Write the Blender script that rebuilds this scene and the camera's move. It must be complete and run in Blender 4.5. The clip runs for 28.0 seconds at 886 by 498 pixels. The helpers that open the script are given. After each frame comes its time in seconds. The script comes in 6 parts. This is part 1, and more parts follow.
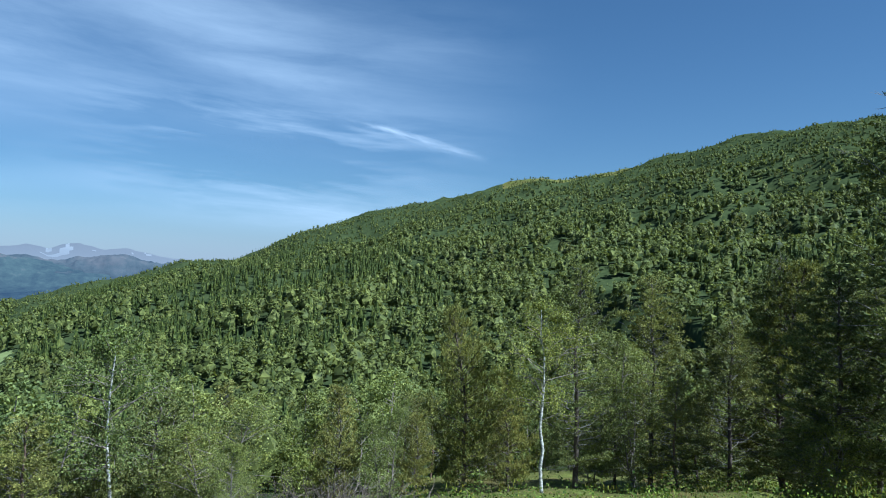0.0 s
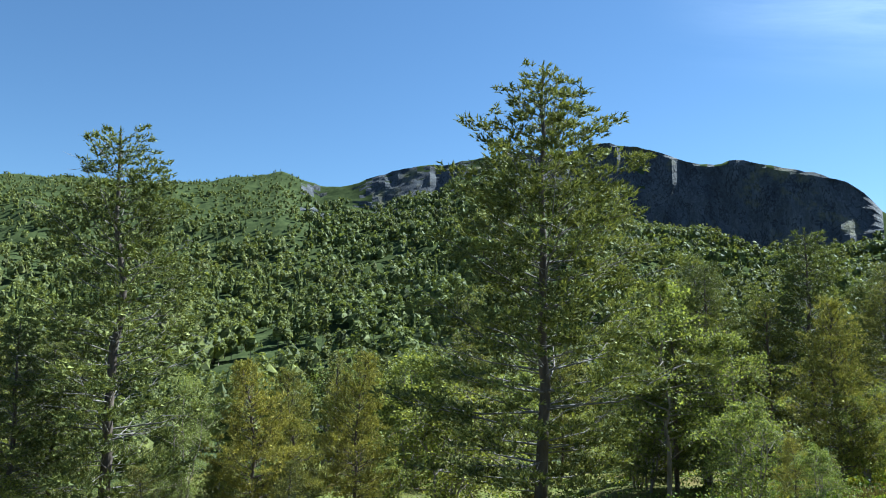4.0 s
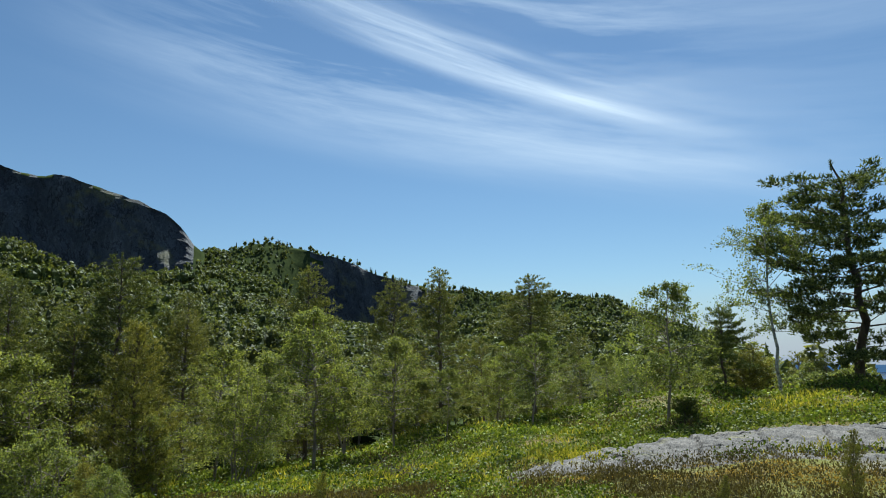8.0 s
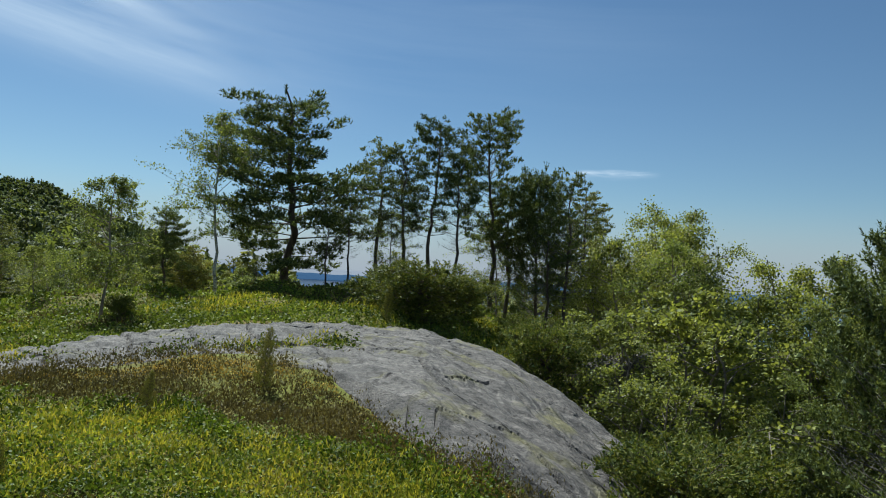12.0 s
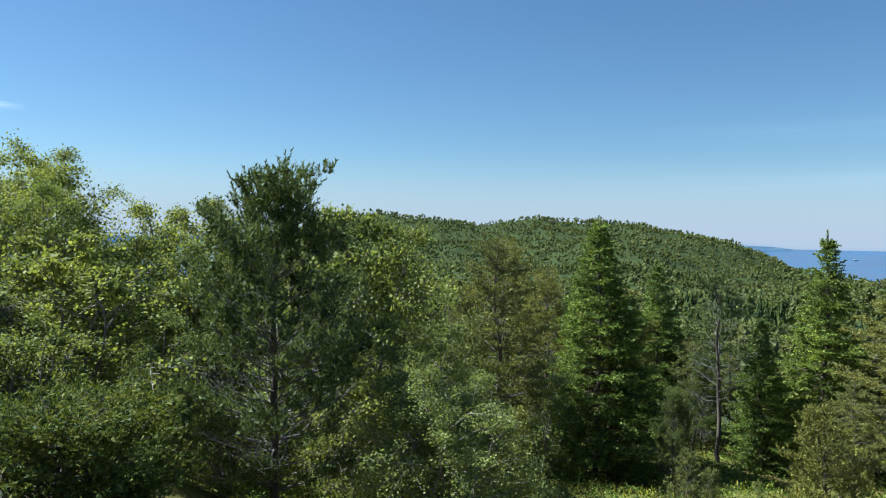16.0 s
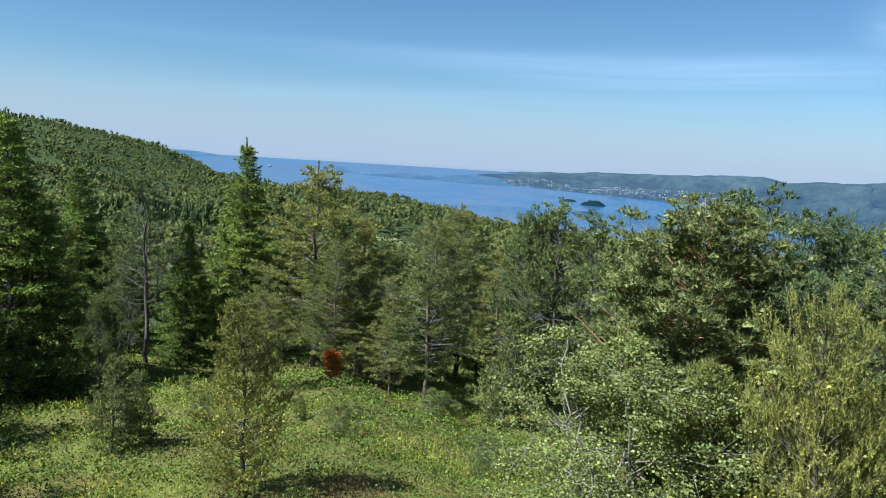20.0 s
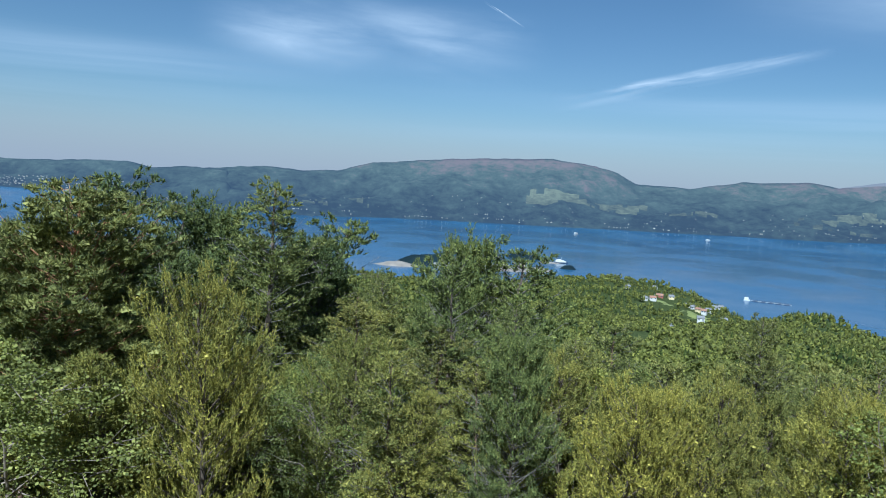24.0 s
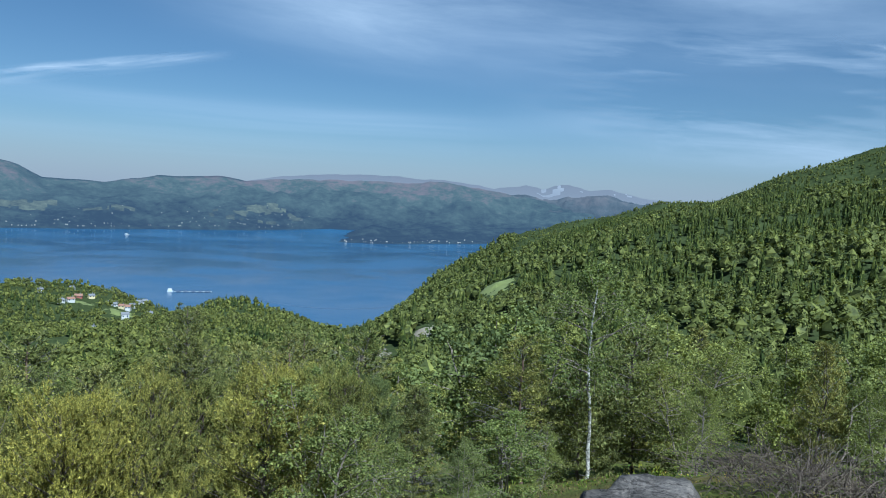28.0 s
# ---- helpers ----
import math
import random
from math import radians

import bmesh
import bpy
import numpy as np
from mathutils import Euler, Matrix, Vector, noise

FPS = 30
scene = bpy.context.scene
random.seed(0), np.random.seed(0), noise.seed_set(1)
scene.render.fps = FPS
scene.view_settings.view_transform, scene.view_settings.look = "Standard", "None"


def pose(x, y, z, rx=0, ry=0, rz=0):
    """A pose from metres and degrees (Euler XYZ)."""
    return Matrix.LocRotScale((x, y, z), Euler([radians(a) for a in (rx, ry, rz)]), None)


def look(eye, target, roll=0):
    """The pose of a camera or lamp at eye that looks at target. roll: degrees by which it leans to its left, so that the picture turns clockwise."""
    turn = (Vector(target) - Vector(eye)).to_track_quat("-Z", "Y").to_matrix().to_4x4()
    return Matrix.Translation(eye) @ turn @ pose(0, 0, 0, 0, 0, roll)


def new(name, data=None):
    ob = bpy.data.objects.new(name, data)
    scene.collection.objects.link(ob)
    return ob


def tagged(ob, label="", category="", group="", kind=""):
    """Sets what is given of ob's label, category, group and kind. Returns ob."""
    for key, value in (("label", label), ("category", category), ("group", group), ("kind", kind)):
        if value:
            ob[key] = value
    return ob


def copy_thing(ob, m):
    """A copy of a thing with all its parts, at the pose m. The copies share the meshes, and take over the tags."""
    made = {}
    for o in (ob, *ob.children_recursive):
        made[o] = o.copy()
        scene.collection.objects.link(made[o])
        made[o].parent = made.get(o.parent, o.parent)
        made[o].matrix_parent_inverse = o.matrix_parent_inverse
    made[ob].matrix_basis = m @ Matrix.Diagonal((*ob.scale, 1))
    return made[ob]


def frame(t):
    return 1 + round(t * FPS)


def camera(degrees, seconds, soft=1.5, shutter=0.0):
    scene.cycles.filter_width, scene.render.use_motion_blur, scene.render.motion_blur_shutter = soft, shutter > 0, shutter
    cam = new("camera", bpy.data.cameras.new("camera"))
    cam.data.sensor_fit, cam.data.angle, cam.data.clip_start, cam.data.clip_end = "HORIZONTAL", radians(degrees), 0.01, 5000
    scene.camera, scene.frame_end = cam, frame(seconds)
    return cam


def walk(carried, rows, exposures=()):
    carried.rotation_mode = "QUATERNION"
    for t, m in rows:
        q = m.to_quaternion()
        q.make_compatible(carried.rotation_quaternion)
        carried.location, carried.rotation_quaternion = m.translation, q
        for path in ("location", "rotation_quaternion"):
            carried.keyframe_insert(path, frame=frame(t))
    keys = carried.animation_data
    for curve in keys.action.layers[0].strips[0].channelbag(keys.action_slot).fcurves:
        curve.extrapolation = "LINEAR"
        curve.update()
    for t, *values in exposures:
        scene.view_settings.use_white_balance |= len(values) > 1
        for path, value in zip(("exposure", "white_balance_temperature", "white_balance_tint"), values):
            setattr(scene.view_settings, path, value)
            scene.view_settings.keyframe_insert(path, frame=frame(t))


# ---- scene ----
# The camera turns on the spot on top of a knoll, eye 1.7 m over the ground, 200 m over the fjord.
EYE = 1.7
cam = camera(61.56, 28.0, soft=1.0)
PATH = [
    (0.0, pose(0, 0, EYE, 92.48, -1.20, -0.05)),
    (0.5, pose(0, 0, EYE, 93.43, -1.48, -8.65)),
    (1.0, pose(0, 0, EYE, 94.02, -1.21, -16.79)),
    (1.5, pose(0, 0, EYE, 94.83, -1.17, -24.42)),
    (2.0, pose(0, 0, EYE, 95.47, -0.99, -31.73)),
    (2.5, pose(0, 0, EYE, 95.85, -1.01, -37.27)),
    (3.0, pose(0, 0, EYE, 96.37, -0.65, -44.47)),
    (3.5, pose(0, 0, EYE, 96.87, -0.51, -50.80)),
    (4.0, pose(0, 0, EYE, 97.35, -0.13, -57.56)),
    (4.5, pose(0, 0, EYE, 97.70, 0.14, -64.23)),
    (6.5, pose(0, 0, EYE, 98.72, -0.58, -88.77)),
    (7.0, pose(0, 0, EYE, 98.90, -0.38, -95.01)),
    (7.5, pose(0, 0, EYE, 98.99, 0.09, -100.87)),
    (8.0, pose(0, 0, EYE, 98.86, 0.66, -107.14)),
    (8.5, pose(0, 0, EYE, 98.31, 0.68, -112.51)),
    (9.0, pose(0, 0, EYE, 96.88, 0.43, -117.08)),
    (9.5, pose(0, 0, EYE, 95.99, 0.19, -122.32)),
    (10.0, pose(0, 0, EYE, 95.33, -0.37, -127.61)),
    (10.5, pose(0, 0, EYE, 94.09, -1.19, -132.49)),
    (11.0, pose(0, 0, EYE, 93.64, -1.79, -137.63)),
    (11.5, pose(0, 0, EYE, 92.84, -2.25, -142.18)),
    (12.0, pose(0, 0, EYE, 92.00, -2.70, -148.15)),
    (12.5, pose(0, 0, EYE, 91.29, -2.94, -154.10)),
    (14.5, pose(0, 0, EYE, 90.92, -0.98, -175.71)),
    (15.0, pose(0, 0, EYE, 90.85, -0.52, -181.09)),
    (15.5, pose(0, 0, EYE, 90.47, -0.48, -187.32)),
    (16.0, pose(0, 0, EYE, 88.95, -0.89, -193.52)),
    (16.5, pose(0, 0, EYE, 87.36, -1.54, -198.38)),
    (17.0, pose(0, 0, EYE, 86.20, -2.25, -203.52)),
    (17.5, pose(0, 0, EYE, 85.29, -2.92, -208.97)),
    (18.0, pose(0, 0, EYE, 84.43, -3.15, -213.78)),
    (18.5, pose(0, 0, EYE, 83.58, -3.19, -219.83)),
    (19.0, pose(0, 0, EYE, 83.14, -3.23, -225.03)),
    (19.5, pose(0, 0, EYE, 83.18, -3.40, -230.71)),
    (20.0, pose(0, 0, EYE, 83.18, -3.50, -235.54)),
    (20.5, pose(0, 0, EYE, 83.12, -3.53, -241.24)),
    (22.5, pose(0, 0, EYE, 83.97, -3.24, -263.94)),
    (23.0, pose(0, 0, EYE, 84.36, -3.48, -270.01)),
    (23.5, pose(0, 0, EYE, 84.71, -3.55, -276.13)),
    (24.0, pose(0, 0, EYE, 84.91, -3.44, -281.64)),
    (24.5, pose(0, 0, EYE, 85.05, -3.29, -288.07)),
    (25.0, pose(0, 0, EYE, 85.31, -3.24, -294.17)),
    (25.5, pose(0, 0, EYE, 85.61, -3.24, -300.61)),
    (26.0, pose(0, 0, EYE, 85.92, -3.14, -306.41)),
    (26.5, pose(0, 0, EYE, 86.24, -3.04, -312.12)),
    (27.0, pose(0, 0, EYE, 86.50, -2.98, -316.54)),
    (27.5, pose(0, 0, EYE, 86.66, -2.87, -321.22)),
    (28.0, pose(0, 0, EYE, 86.76, -2.71, -324.43)),
]
EXPOSURES = [(t, e, k, -1.0) for t, e, k in ((0.0, 0.98, 4780), (2.0, 1.45, 4930), (4.0, 1.68, 5150), (7.0, 1.13, 5500), (9.0, 0.95, 5700), (12.0, 0.80, 5600), (15.0, 1.20, 5250), (18.0, 1.38, 5100), (20.0, 1.22, 5050), (22.0, 1.08, 5050), (25.0, 0.73, 4980), (28.0, 0.70, 4900))]
walk(cam, PATH, EXPOSURES)

# ---- sky, sun ----
SUN_AZ, SUN_EL = 118.0, 49.0   # degrees, clockwise from +y, and above the horizon
world = bpy.data.worlds.new("sky")
scene.world = world
world.use_nodes = True
wn = world.node_tree
sky = wn.nodes.new("ShaderNodeTexSky")
sky.sky_type = "NISHITA"
sky.sun_disc = False
sky.sun_elevation, sky.sun_rotation = radians(SUN_EL), radians(SUN_AZ)
sky.altitude, sky.air_density, sky.dust_density, sky.ozone_density = 200, 1.0, 0.1, 2.4
wn.nodes["Background"].inputs["Strength"].default_value = 0.040
wn.links.new(sky.outputs[0], wn.nodes["Background"].inputs["Color"])
sun = new("sun", bpy.data.lights.new("sun", "SUN"))
sun.data.energy, sun.data.angle, sun.data.color = 5.0, radians(0.53), (1.0, 0.95, 0.86)
sun.matrix_world = look((0, 0, 0), (-math.sin(radians(SUN_AZ)) * math.cos(radians(SUN_EL)),
                                    -math.cos(radians(SUN_AZ)) * math.cos(radians(SUN_EL)), -math.sin(radians(SUN_EL))))
scene.view_settings.exposure = 0.0

# ---- materials ----
def material(name):
    m = bpy.data.materials.new(name)
    m.use_nodes = True
    n = m.node_tree.nodes
    return m, n, m.node_tree.links, n["Principled BSDF"]


def ramp(n, *stops):
    r = n.new("ShaderNodeValToRGB")
    e = r.color_ramp.elements
    while len(e) < len(stops):
        e.new(0.5)
    for q, (at, col) in zip(e, stops):
        q.position, q.color = at, (*col, 1)
    return r


def noise_node(n, l, coords, scale, detail=6.0, rough=0.6, stretch=None):
    t = n.new("ShaderNodeTexNoise")
    t.inputs["Scale"].default_value, t.inputs["Detail"].default_value, t.inputs["Roughness"].default_value = scale, detail, rough
    if stretch:
        mp = n.new("ShaderNodeMapping")
        mp.inputs["Scale"].default_value = stretch[:3]
        if len(stretch) > 3:
            mp.inputs["Rotation"].default_value = stretch[3:]
        l.new(coords, mp.inputs[0])
        coords = mp.outputs[0]
    l.new(coords, t.inputs["Vector"])
    return t


def mixed(n, l, a, b, fac, mode="MIX"):
    x = n.new("ShaderNodeMix")
    x.data_type, x.blend_type = "RGBA", mode
    for socket, v in ((x.inputs[0], fac), (x.inputs[6], a), (x.inputs[7], b)):
        if isinstance(v, (float, int)):
            socket.default_value = v
        elif isinstance(v, tuple):
            socket.default_value = (*v, 1)
        else:
            l.new(v, socket)
    return x.outputs[2]


def bumped(n, l, bsdf, height, strength, distance):
    b = n.new("ShaderNodeBump")
    b.inputs["Strength"].default_value, b.inputs["Distance"].default_value = strength, distance
    l.new(height, b.inputs["Height"])
    l.new(b.outputs[0], bsdf.inputs["Normal"])


def leafy(name, dark, mid, light, glow=0.35, rough=0.65, tree_spread=0.5):
    """Leaves and needles: colour differs from leaf to leaf and from tree to tree, some light shines through."""
    m, n, l, p = material(name)
    geo, info = n.new("ShaderNodeNewGeometry"), n.new("ShaderNodeObjectInfo")
    r = ramp(n, (0.0, dark), (0.5, mid), (1.0, light))
    l.new(geo.outputs["Random Per Island"], r.inputs[0])
    big = noise_node(n, l, geo.outputs["Position"], 0.45, 3)
    shift = ramp(n, (0.3, (1 - tree_spread * 0.6,) * 3), (0.7, (1 + tree_spread * 0.5, 1 + tree_spread * 0.4, 1.0)))
    l.new(big.outputs[0], shift.inputs[0])
    c = mixed(n, l, r.outputs[0], shift.outputs[0], 1.0, "MULTIPLY")
    tint = ramp(n, (0.0, (0.76, 0.82, 0.85)), (0.5, (1.0, 1.0, 1.0)), (1.0, (1.16, 1.1, 0.92)))
    l.new(info.outputs["Random"], tint.inputs[0])
    c = mixed(n, l, c, tint.outputs[0], 1.0, "MULTIPLY")
    l.new(c, p.inputs["Base Color"])
    p.inputs["Roughness"].default_value = rough
    p.inputs["Specular IOR Level"].default_value = 0.12
    t = n.new("ShaderNodeBsdfTranslucent")
    l.new(mixed(n, l, c, (1.25, 1.2, 0.55), 1.0, "MULTIPLY"), t.inputs[0])
    mx = n.new("ShaderNodeMixShader")
    mx.inputs[0].default_value = glow
    l.new(p.outputs[0], mx.inputs[1])
    l.new(t.outputs[0], mx.inputs[2])
    l.new(mx.outputs[0], n["Material Output"].inputs[0])
    return m


PINE = leafy("pine_needles", (0.080, 0.090, 0.034), (0.190, 0.198, 0.066), (0.370, 0.350, 0.125), 0.22)
PINE_MID = leafy("olive_pine_needles", (0.072, 0.088, 0.034), (0.172, 0.186, 0.063), (0.345, 0.340, 0.118), 0.22)
PINE_YOUNG = leafy("young_pine_needles", (0.080, 0.090, 0.028), (0.215, 0.215, 0.058), (0.430, 0.395, 0.110), 0.22)
PINE_DARK = leafy("dark_pine_needles", (0.052, 0.072, 0.032), (0.118, 0.148, 0.058), (0.245, 0.275, 0.100), 0.22)
SPRUCE = leafy("spruce_needles", (0.055, 0.088, 0.028), (0.145, 0.200, 0.052), (0.350, 0.400, 0.090), 0.22)
BIRCH = leafy("birch_leaves", (0.084, 0.106, 0.037), (0.186, 0.217, 0.069), (0.346, 0.368, 0.124), 0.40, 0.6)
WILLOW = leafy("grey_green_leaves", (0.105, 0.128, 0.050), (0.200, 0.232, 0.086), (0.350, 0.375, 0.142), 0.38, 0.6)
JUNIPER = leafy("juniper_needles", (0.044, 0.070, 0.020), (0.100, 0.128, 0.034), (0.230, 0.230, 0.060), 0.3)
HEATH = leafy("bilberry_leaves", (0.050, 0.084, 0.017), (0.130, 0.184, 0.036), (0.260, 0.305, 0.072), 0.28, 0.6, 0.9)
HEATHER = leafy("heather_sprigs", (0.066, 0.050, 0.028), (0.130, 0.100, 0.044), (0.215, 0.172, 0.074), 0.2, 0.7)
GRASS = leafy("grass_blades", (0.121, 0.140, 0.022), (0.259, 0.265, 0.038), (0.440, 0.380, 0.075), 0.35)
RUST = leafy("rust_needles", (0.195, 0.051, 0.009), (0.366, 0.092, 0.016), (0.512, 0.153, 0.031), 0.2)
FAR_LEAF = leafy("forest_leaves", (0.060, 0.076, 0.030), (0.124, 0.148, 0.052), (0.212, 0.234, 0.080), 0.34, 0.6, 0.8)
FAR_SPRUCE = leafy("forest_spruce_needles", (0.032, 0.050, 0.018), (0.070, 0.094, 0.028), (0.150, 0.172, 0.045), 0.3, 0.6, 0.6)
FAR_PINE = leafy("forest_pine_needles", (0.066, 0.074, 0.030), (0.140, 0.146, 0.050), (0.215, 0.215, 0.074), 0.34, 0.6, 0.7)


def bark(name, a, b, scale=6.0, stretch=(1, 1, 0.25)):
    m, n, l, p = material(name)
    co = n.new("ShaderNodeTexCoord").outputs["Object"]
    t = noise_node(n, l, co, scale, 5, 0.7, stretch)
    r = ramp(n, (0.35, a), (0.65, b))
    l.new(t.outputs[0], r.inputs[0])
    l.new(r.outputs[0], p.inputs["Base Color"])
    p.inputs["Roughness"].default_value = 0.9
    bumped(n, l, p, t.outputs[0], 0.6, 0.03)
    return m


PINE_BARK = bark("pine_bark", (0.05, 0.037, 0.030), (0.135, 0.10, 0.072), 5)
RED_BARK = bark("red_pine_bark", (0.22, 0.10, 0.05), (0.42, 0.21, 0.10), 5)
WARM_BARK = bark("warm_pine_bark", (0.075, 0.048, 0.034), (0.20, 0.125, 0.078), 5)
GREY_WOOD = bark("grey_dead_wood", (0.10, 0.086, 0.076), (0.22, 0.19, 0.17), 9)
BIRCH_BARK = bark("birch_bark", (0.10, 0.09, 0.08), (0.66, 0.62, 0.55), 4, (1.5, 1.5, 3.0))
BIRCH_TWIG = bark("birch_twigs", (0.14, 0.11, 0.09), (0.28, 0.23, 0.19), 8)


def ground_material():
    m, n, l, p = material("forest_floor")
    pos = n.new("ShaderNodeNewGeometry").outputs["Position"]
    fine = noise_node(n, l, pos, 3.0, 8, 0.7)
    mid = noise_node(n, l, pos, 0.35, 6, 0.65)
    wide = noise_node(n, l, pos, 0.02, 5, 0.6)
    a = ramp(n, (0.3, (0.05, 0.05, 0.016)), (0.5, (0.13, 0.125, 0.034)), (0.7, (0.25, 0.225, 0.07)))
    l.new(fine.outputs[0], a.inputs[0])
    b = ramp(n, (0.38, (0.15, 0.085, 0.035)), (0.5, (0.11, 0.10, 0.025)), (0.62, (0.14, 0.155, 0.025)))
    l.new(mid.outputs[0], b.inputs[0])
    c = mixed(n, l, a.outputs[0], b.outputs[0], 0.5)
    w = ramp(n, (0.35, (0.75, 0.85, 0.8)), (0.65, (1.15, 1.1, 1.0)))
    l.new(wide.outputs[0], w.inputs[0])
    l.new(mixed(n, l, c, w.outputs[0], 1.0, "MULTIPLY"), p.inputs["Base Color"])
    p.inputs["Roughness"].default_value = 0.95
    p.inputs["Specular IOR Level"].default_value = 0.1
    bumped(n, l, p, fine.outputs[0], 0.8, 0.15)
    return m


def rock_material(name, dark, mid, light, scale, tilt, bump, moss=0.0):
    m, n, l, p = material(name)
    pos = n.new("ShaderNodeNewGeometry").outputs["Position"]
    bands = noise_node(n, l, pos, scale, 8, 0.65, tilt)
    grain = noise_node(n, l, pos, scale * 9, 6, 0.7)
    blot = noise_node(n, l, pos, scale * 0.7, 5, 0.6)
    r = ramp(n, (0.32, dark), (0.5, mid), (0.68, light))
    l.new(bands.outputs[0], r.inputs[0])
    g = ramp(n, (0.3, (0.72, 0.72, 0.74)), (0.7, (1.22, 1.2, 1.16)))
    l.new(grain.outputs[0], g.inputs[0])
    c = mixed(n, l, r.outputs[0], g.outputs[0], 1.0, "MULTIPLY")
    seams = noise_node(n, l, pos, scale * 2.2, 7, 0.7, tilt)
    sr = ramp(n, (0.42, (1, 1, 1)), (0.47, (0.22, 0.2, 0.2)), (0.49, (1, 1, 1)), (0.6, (0.6, 0.6, 0.6)), (0.63, (1, 1, 1)))
    l.new(seams.outputs[0], sr.inputs[0])
    c = mixed(n, l, c, sr.outputs[0], 1.0, "MULTIPLY")
    speck = noise_node(n, l, pos, scale * 30, 4, 0.75)
    sp = ramp(n, (0.35, (0.6, 0.6, 0.6)), (0.65, (1.35, 1.33, 1.3)))
    l.new(speck.outputs[0], sp.inputs[0])
    c = mixed(n, l, c, sp.outputs[0], 0.8, "MULTIPLY")
    if moss:
        k = ramp(n, (0.55, (0, 0, 0)), (0.66, (moss,) * 3))
        l.new(blot.outputs[0], k.inputs[0])
        c = mixed(n, l, c, (0.16, 0.14, 0.045), k.outputs[0])
    l.new(c, p.inputs["Base Color"])
    p.inputs["Roughness"].default_value = 0.85
    p.inputs["Specular IOR Level"].default_value = 0.3
    h = mixed(n, l, mixed(n, l, bands.outputs[0], seams.outputs[0], 0.4), grain.outputs[0], 0.4)
    bumped(n, l, p, h, 0.9, bump)
    return m


GROUND = ground_material()


# forest litter, its base colour darkened for the shade between the trees
def shaded_litter_material():
    m, n, l, p = material("litter_with_shade_in_colour")
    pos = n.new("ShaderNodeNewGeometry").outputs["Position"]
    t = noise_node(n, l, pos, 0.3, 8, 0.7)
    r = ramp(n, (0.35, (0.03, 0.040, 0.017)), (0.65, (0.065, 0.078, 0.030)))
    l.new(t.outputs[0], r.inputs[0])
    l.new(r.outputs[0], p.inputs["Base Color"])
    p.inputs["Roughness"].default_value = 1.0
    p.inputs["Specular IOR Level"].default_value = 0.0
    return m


SHADED_LITTER = shaded_litter_material()
ROCK = rock_material("grey_gneiss", (0.056, 0.048, 0.043), (0.128, 0.112, 0.101), (0.205, 0.181, 0.164), 1.6, (0.6, 2.2, 3.0, 0.2, 0.2, 0.6), 0.06, 0.6)
CLIFF = rock_material("cliff_rock", (0.034, 0.037, 0.046), (0.076, 0.080, 0.093), (0.115, 0.118, 0.130), 0.06, (1, 1, 0.35), 2.0, 0.6)


def plain(name, col, rough=0.8, vary=0.2, scale=2.0, metallic=0.0):
    m, n, l, p = material(name)
    pos = n.new("ShaderNodeNewGeometry").outputs["Position"]
    t = noise_node(n, l, pos, scale, 5)
    r = ramp(n, (0.3, tuple(c * (1 - vary) for c in col)), (0.7, tuple(min(1, c * (1 + vary)) for c in col)))
    l.new(t.outputs[0], r.inputs[0])
    l.new(r.outputs[0], p.inputs["Base Color"])
    p.inputs["Roughness"].default_value, p.inputs["Metallic"].default_value = rough, metallic
    return m


def water_material():
    m, n, l, p = material("fjord_water")
    pos = n.new("ShaderNodeNewGeometry").outputs["Position"]
    wide = noise_node(n, l, pos, 0.004, 5, 0.6, (1, 1, 1))
    c = ramp(n, (0.35, (0.02, 0.065, 0.14)), (0.65, (0.03, 0.09, 0.18)))
    l.new(wide.outputs[0], c.inputs[0])
    l.new(c.outputs[0], p.inputs["Base Color"])
    k = ramp(n, (0.4, (0.10,) * 3), (0.62, (0.26,) * 3))
    l.new(wide.outputs[0], k.inputs[0])
    l.new(k.outputs[0], p.inputs["Roughness"])
    p.inputs["IOR"].default_value = 1.33
    rip = noise_node(n, l, pos, 0.25, 4, 0.6)
    bumped(n, l, p, rip.outputs[0], 0.12, 0.5)
    return m


WATER = water_material()


def far_material(name, wood, rock, haze_glow, amount, scale=0.01):
    """Land kilometres off: woods and bare rock; blue haze before the backdrop of distance is put in as emission."""
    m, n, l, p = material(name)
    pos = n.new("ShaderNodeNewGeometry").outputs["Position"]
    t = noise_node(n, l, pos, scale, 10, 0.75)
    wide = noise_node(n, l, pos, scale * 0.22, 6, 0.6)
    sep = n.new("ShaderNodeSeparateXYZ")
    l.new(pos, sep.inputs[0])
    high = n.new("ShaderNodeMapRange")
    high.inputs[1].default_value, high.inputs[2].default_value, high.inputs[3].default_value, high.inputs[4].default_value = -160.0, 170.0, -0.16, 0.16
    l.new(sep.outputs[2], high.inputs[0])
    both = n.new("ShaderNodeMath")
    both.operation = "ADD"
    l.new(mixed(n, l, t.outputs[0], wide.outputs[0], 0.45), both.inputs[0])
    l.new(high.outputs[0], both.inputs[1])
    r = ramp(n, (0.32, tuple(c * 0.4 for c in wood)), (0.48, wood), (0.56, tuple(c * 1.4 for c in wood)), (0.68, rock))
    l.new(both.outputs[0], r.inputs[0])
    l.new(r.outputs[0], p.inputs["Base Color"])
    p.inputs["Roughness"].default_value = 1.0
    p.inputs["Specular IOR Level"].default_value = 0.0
    # the land itself emits blue, in place of haze before it
    p.inputs["Emission Color"].default_value = (*haze_glow, 1)
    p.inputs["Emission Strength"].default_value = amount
    bumped(n, l, p, t.outputs[0], 0.4, 20.0)
    return m

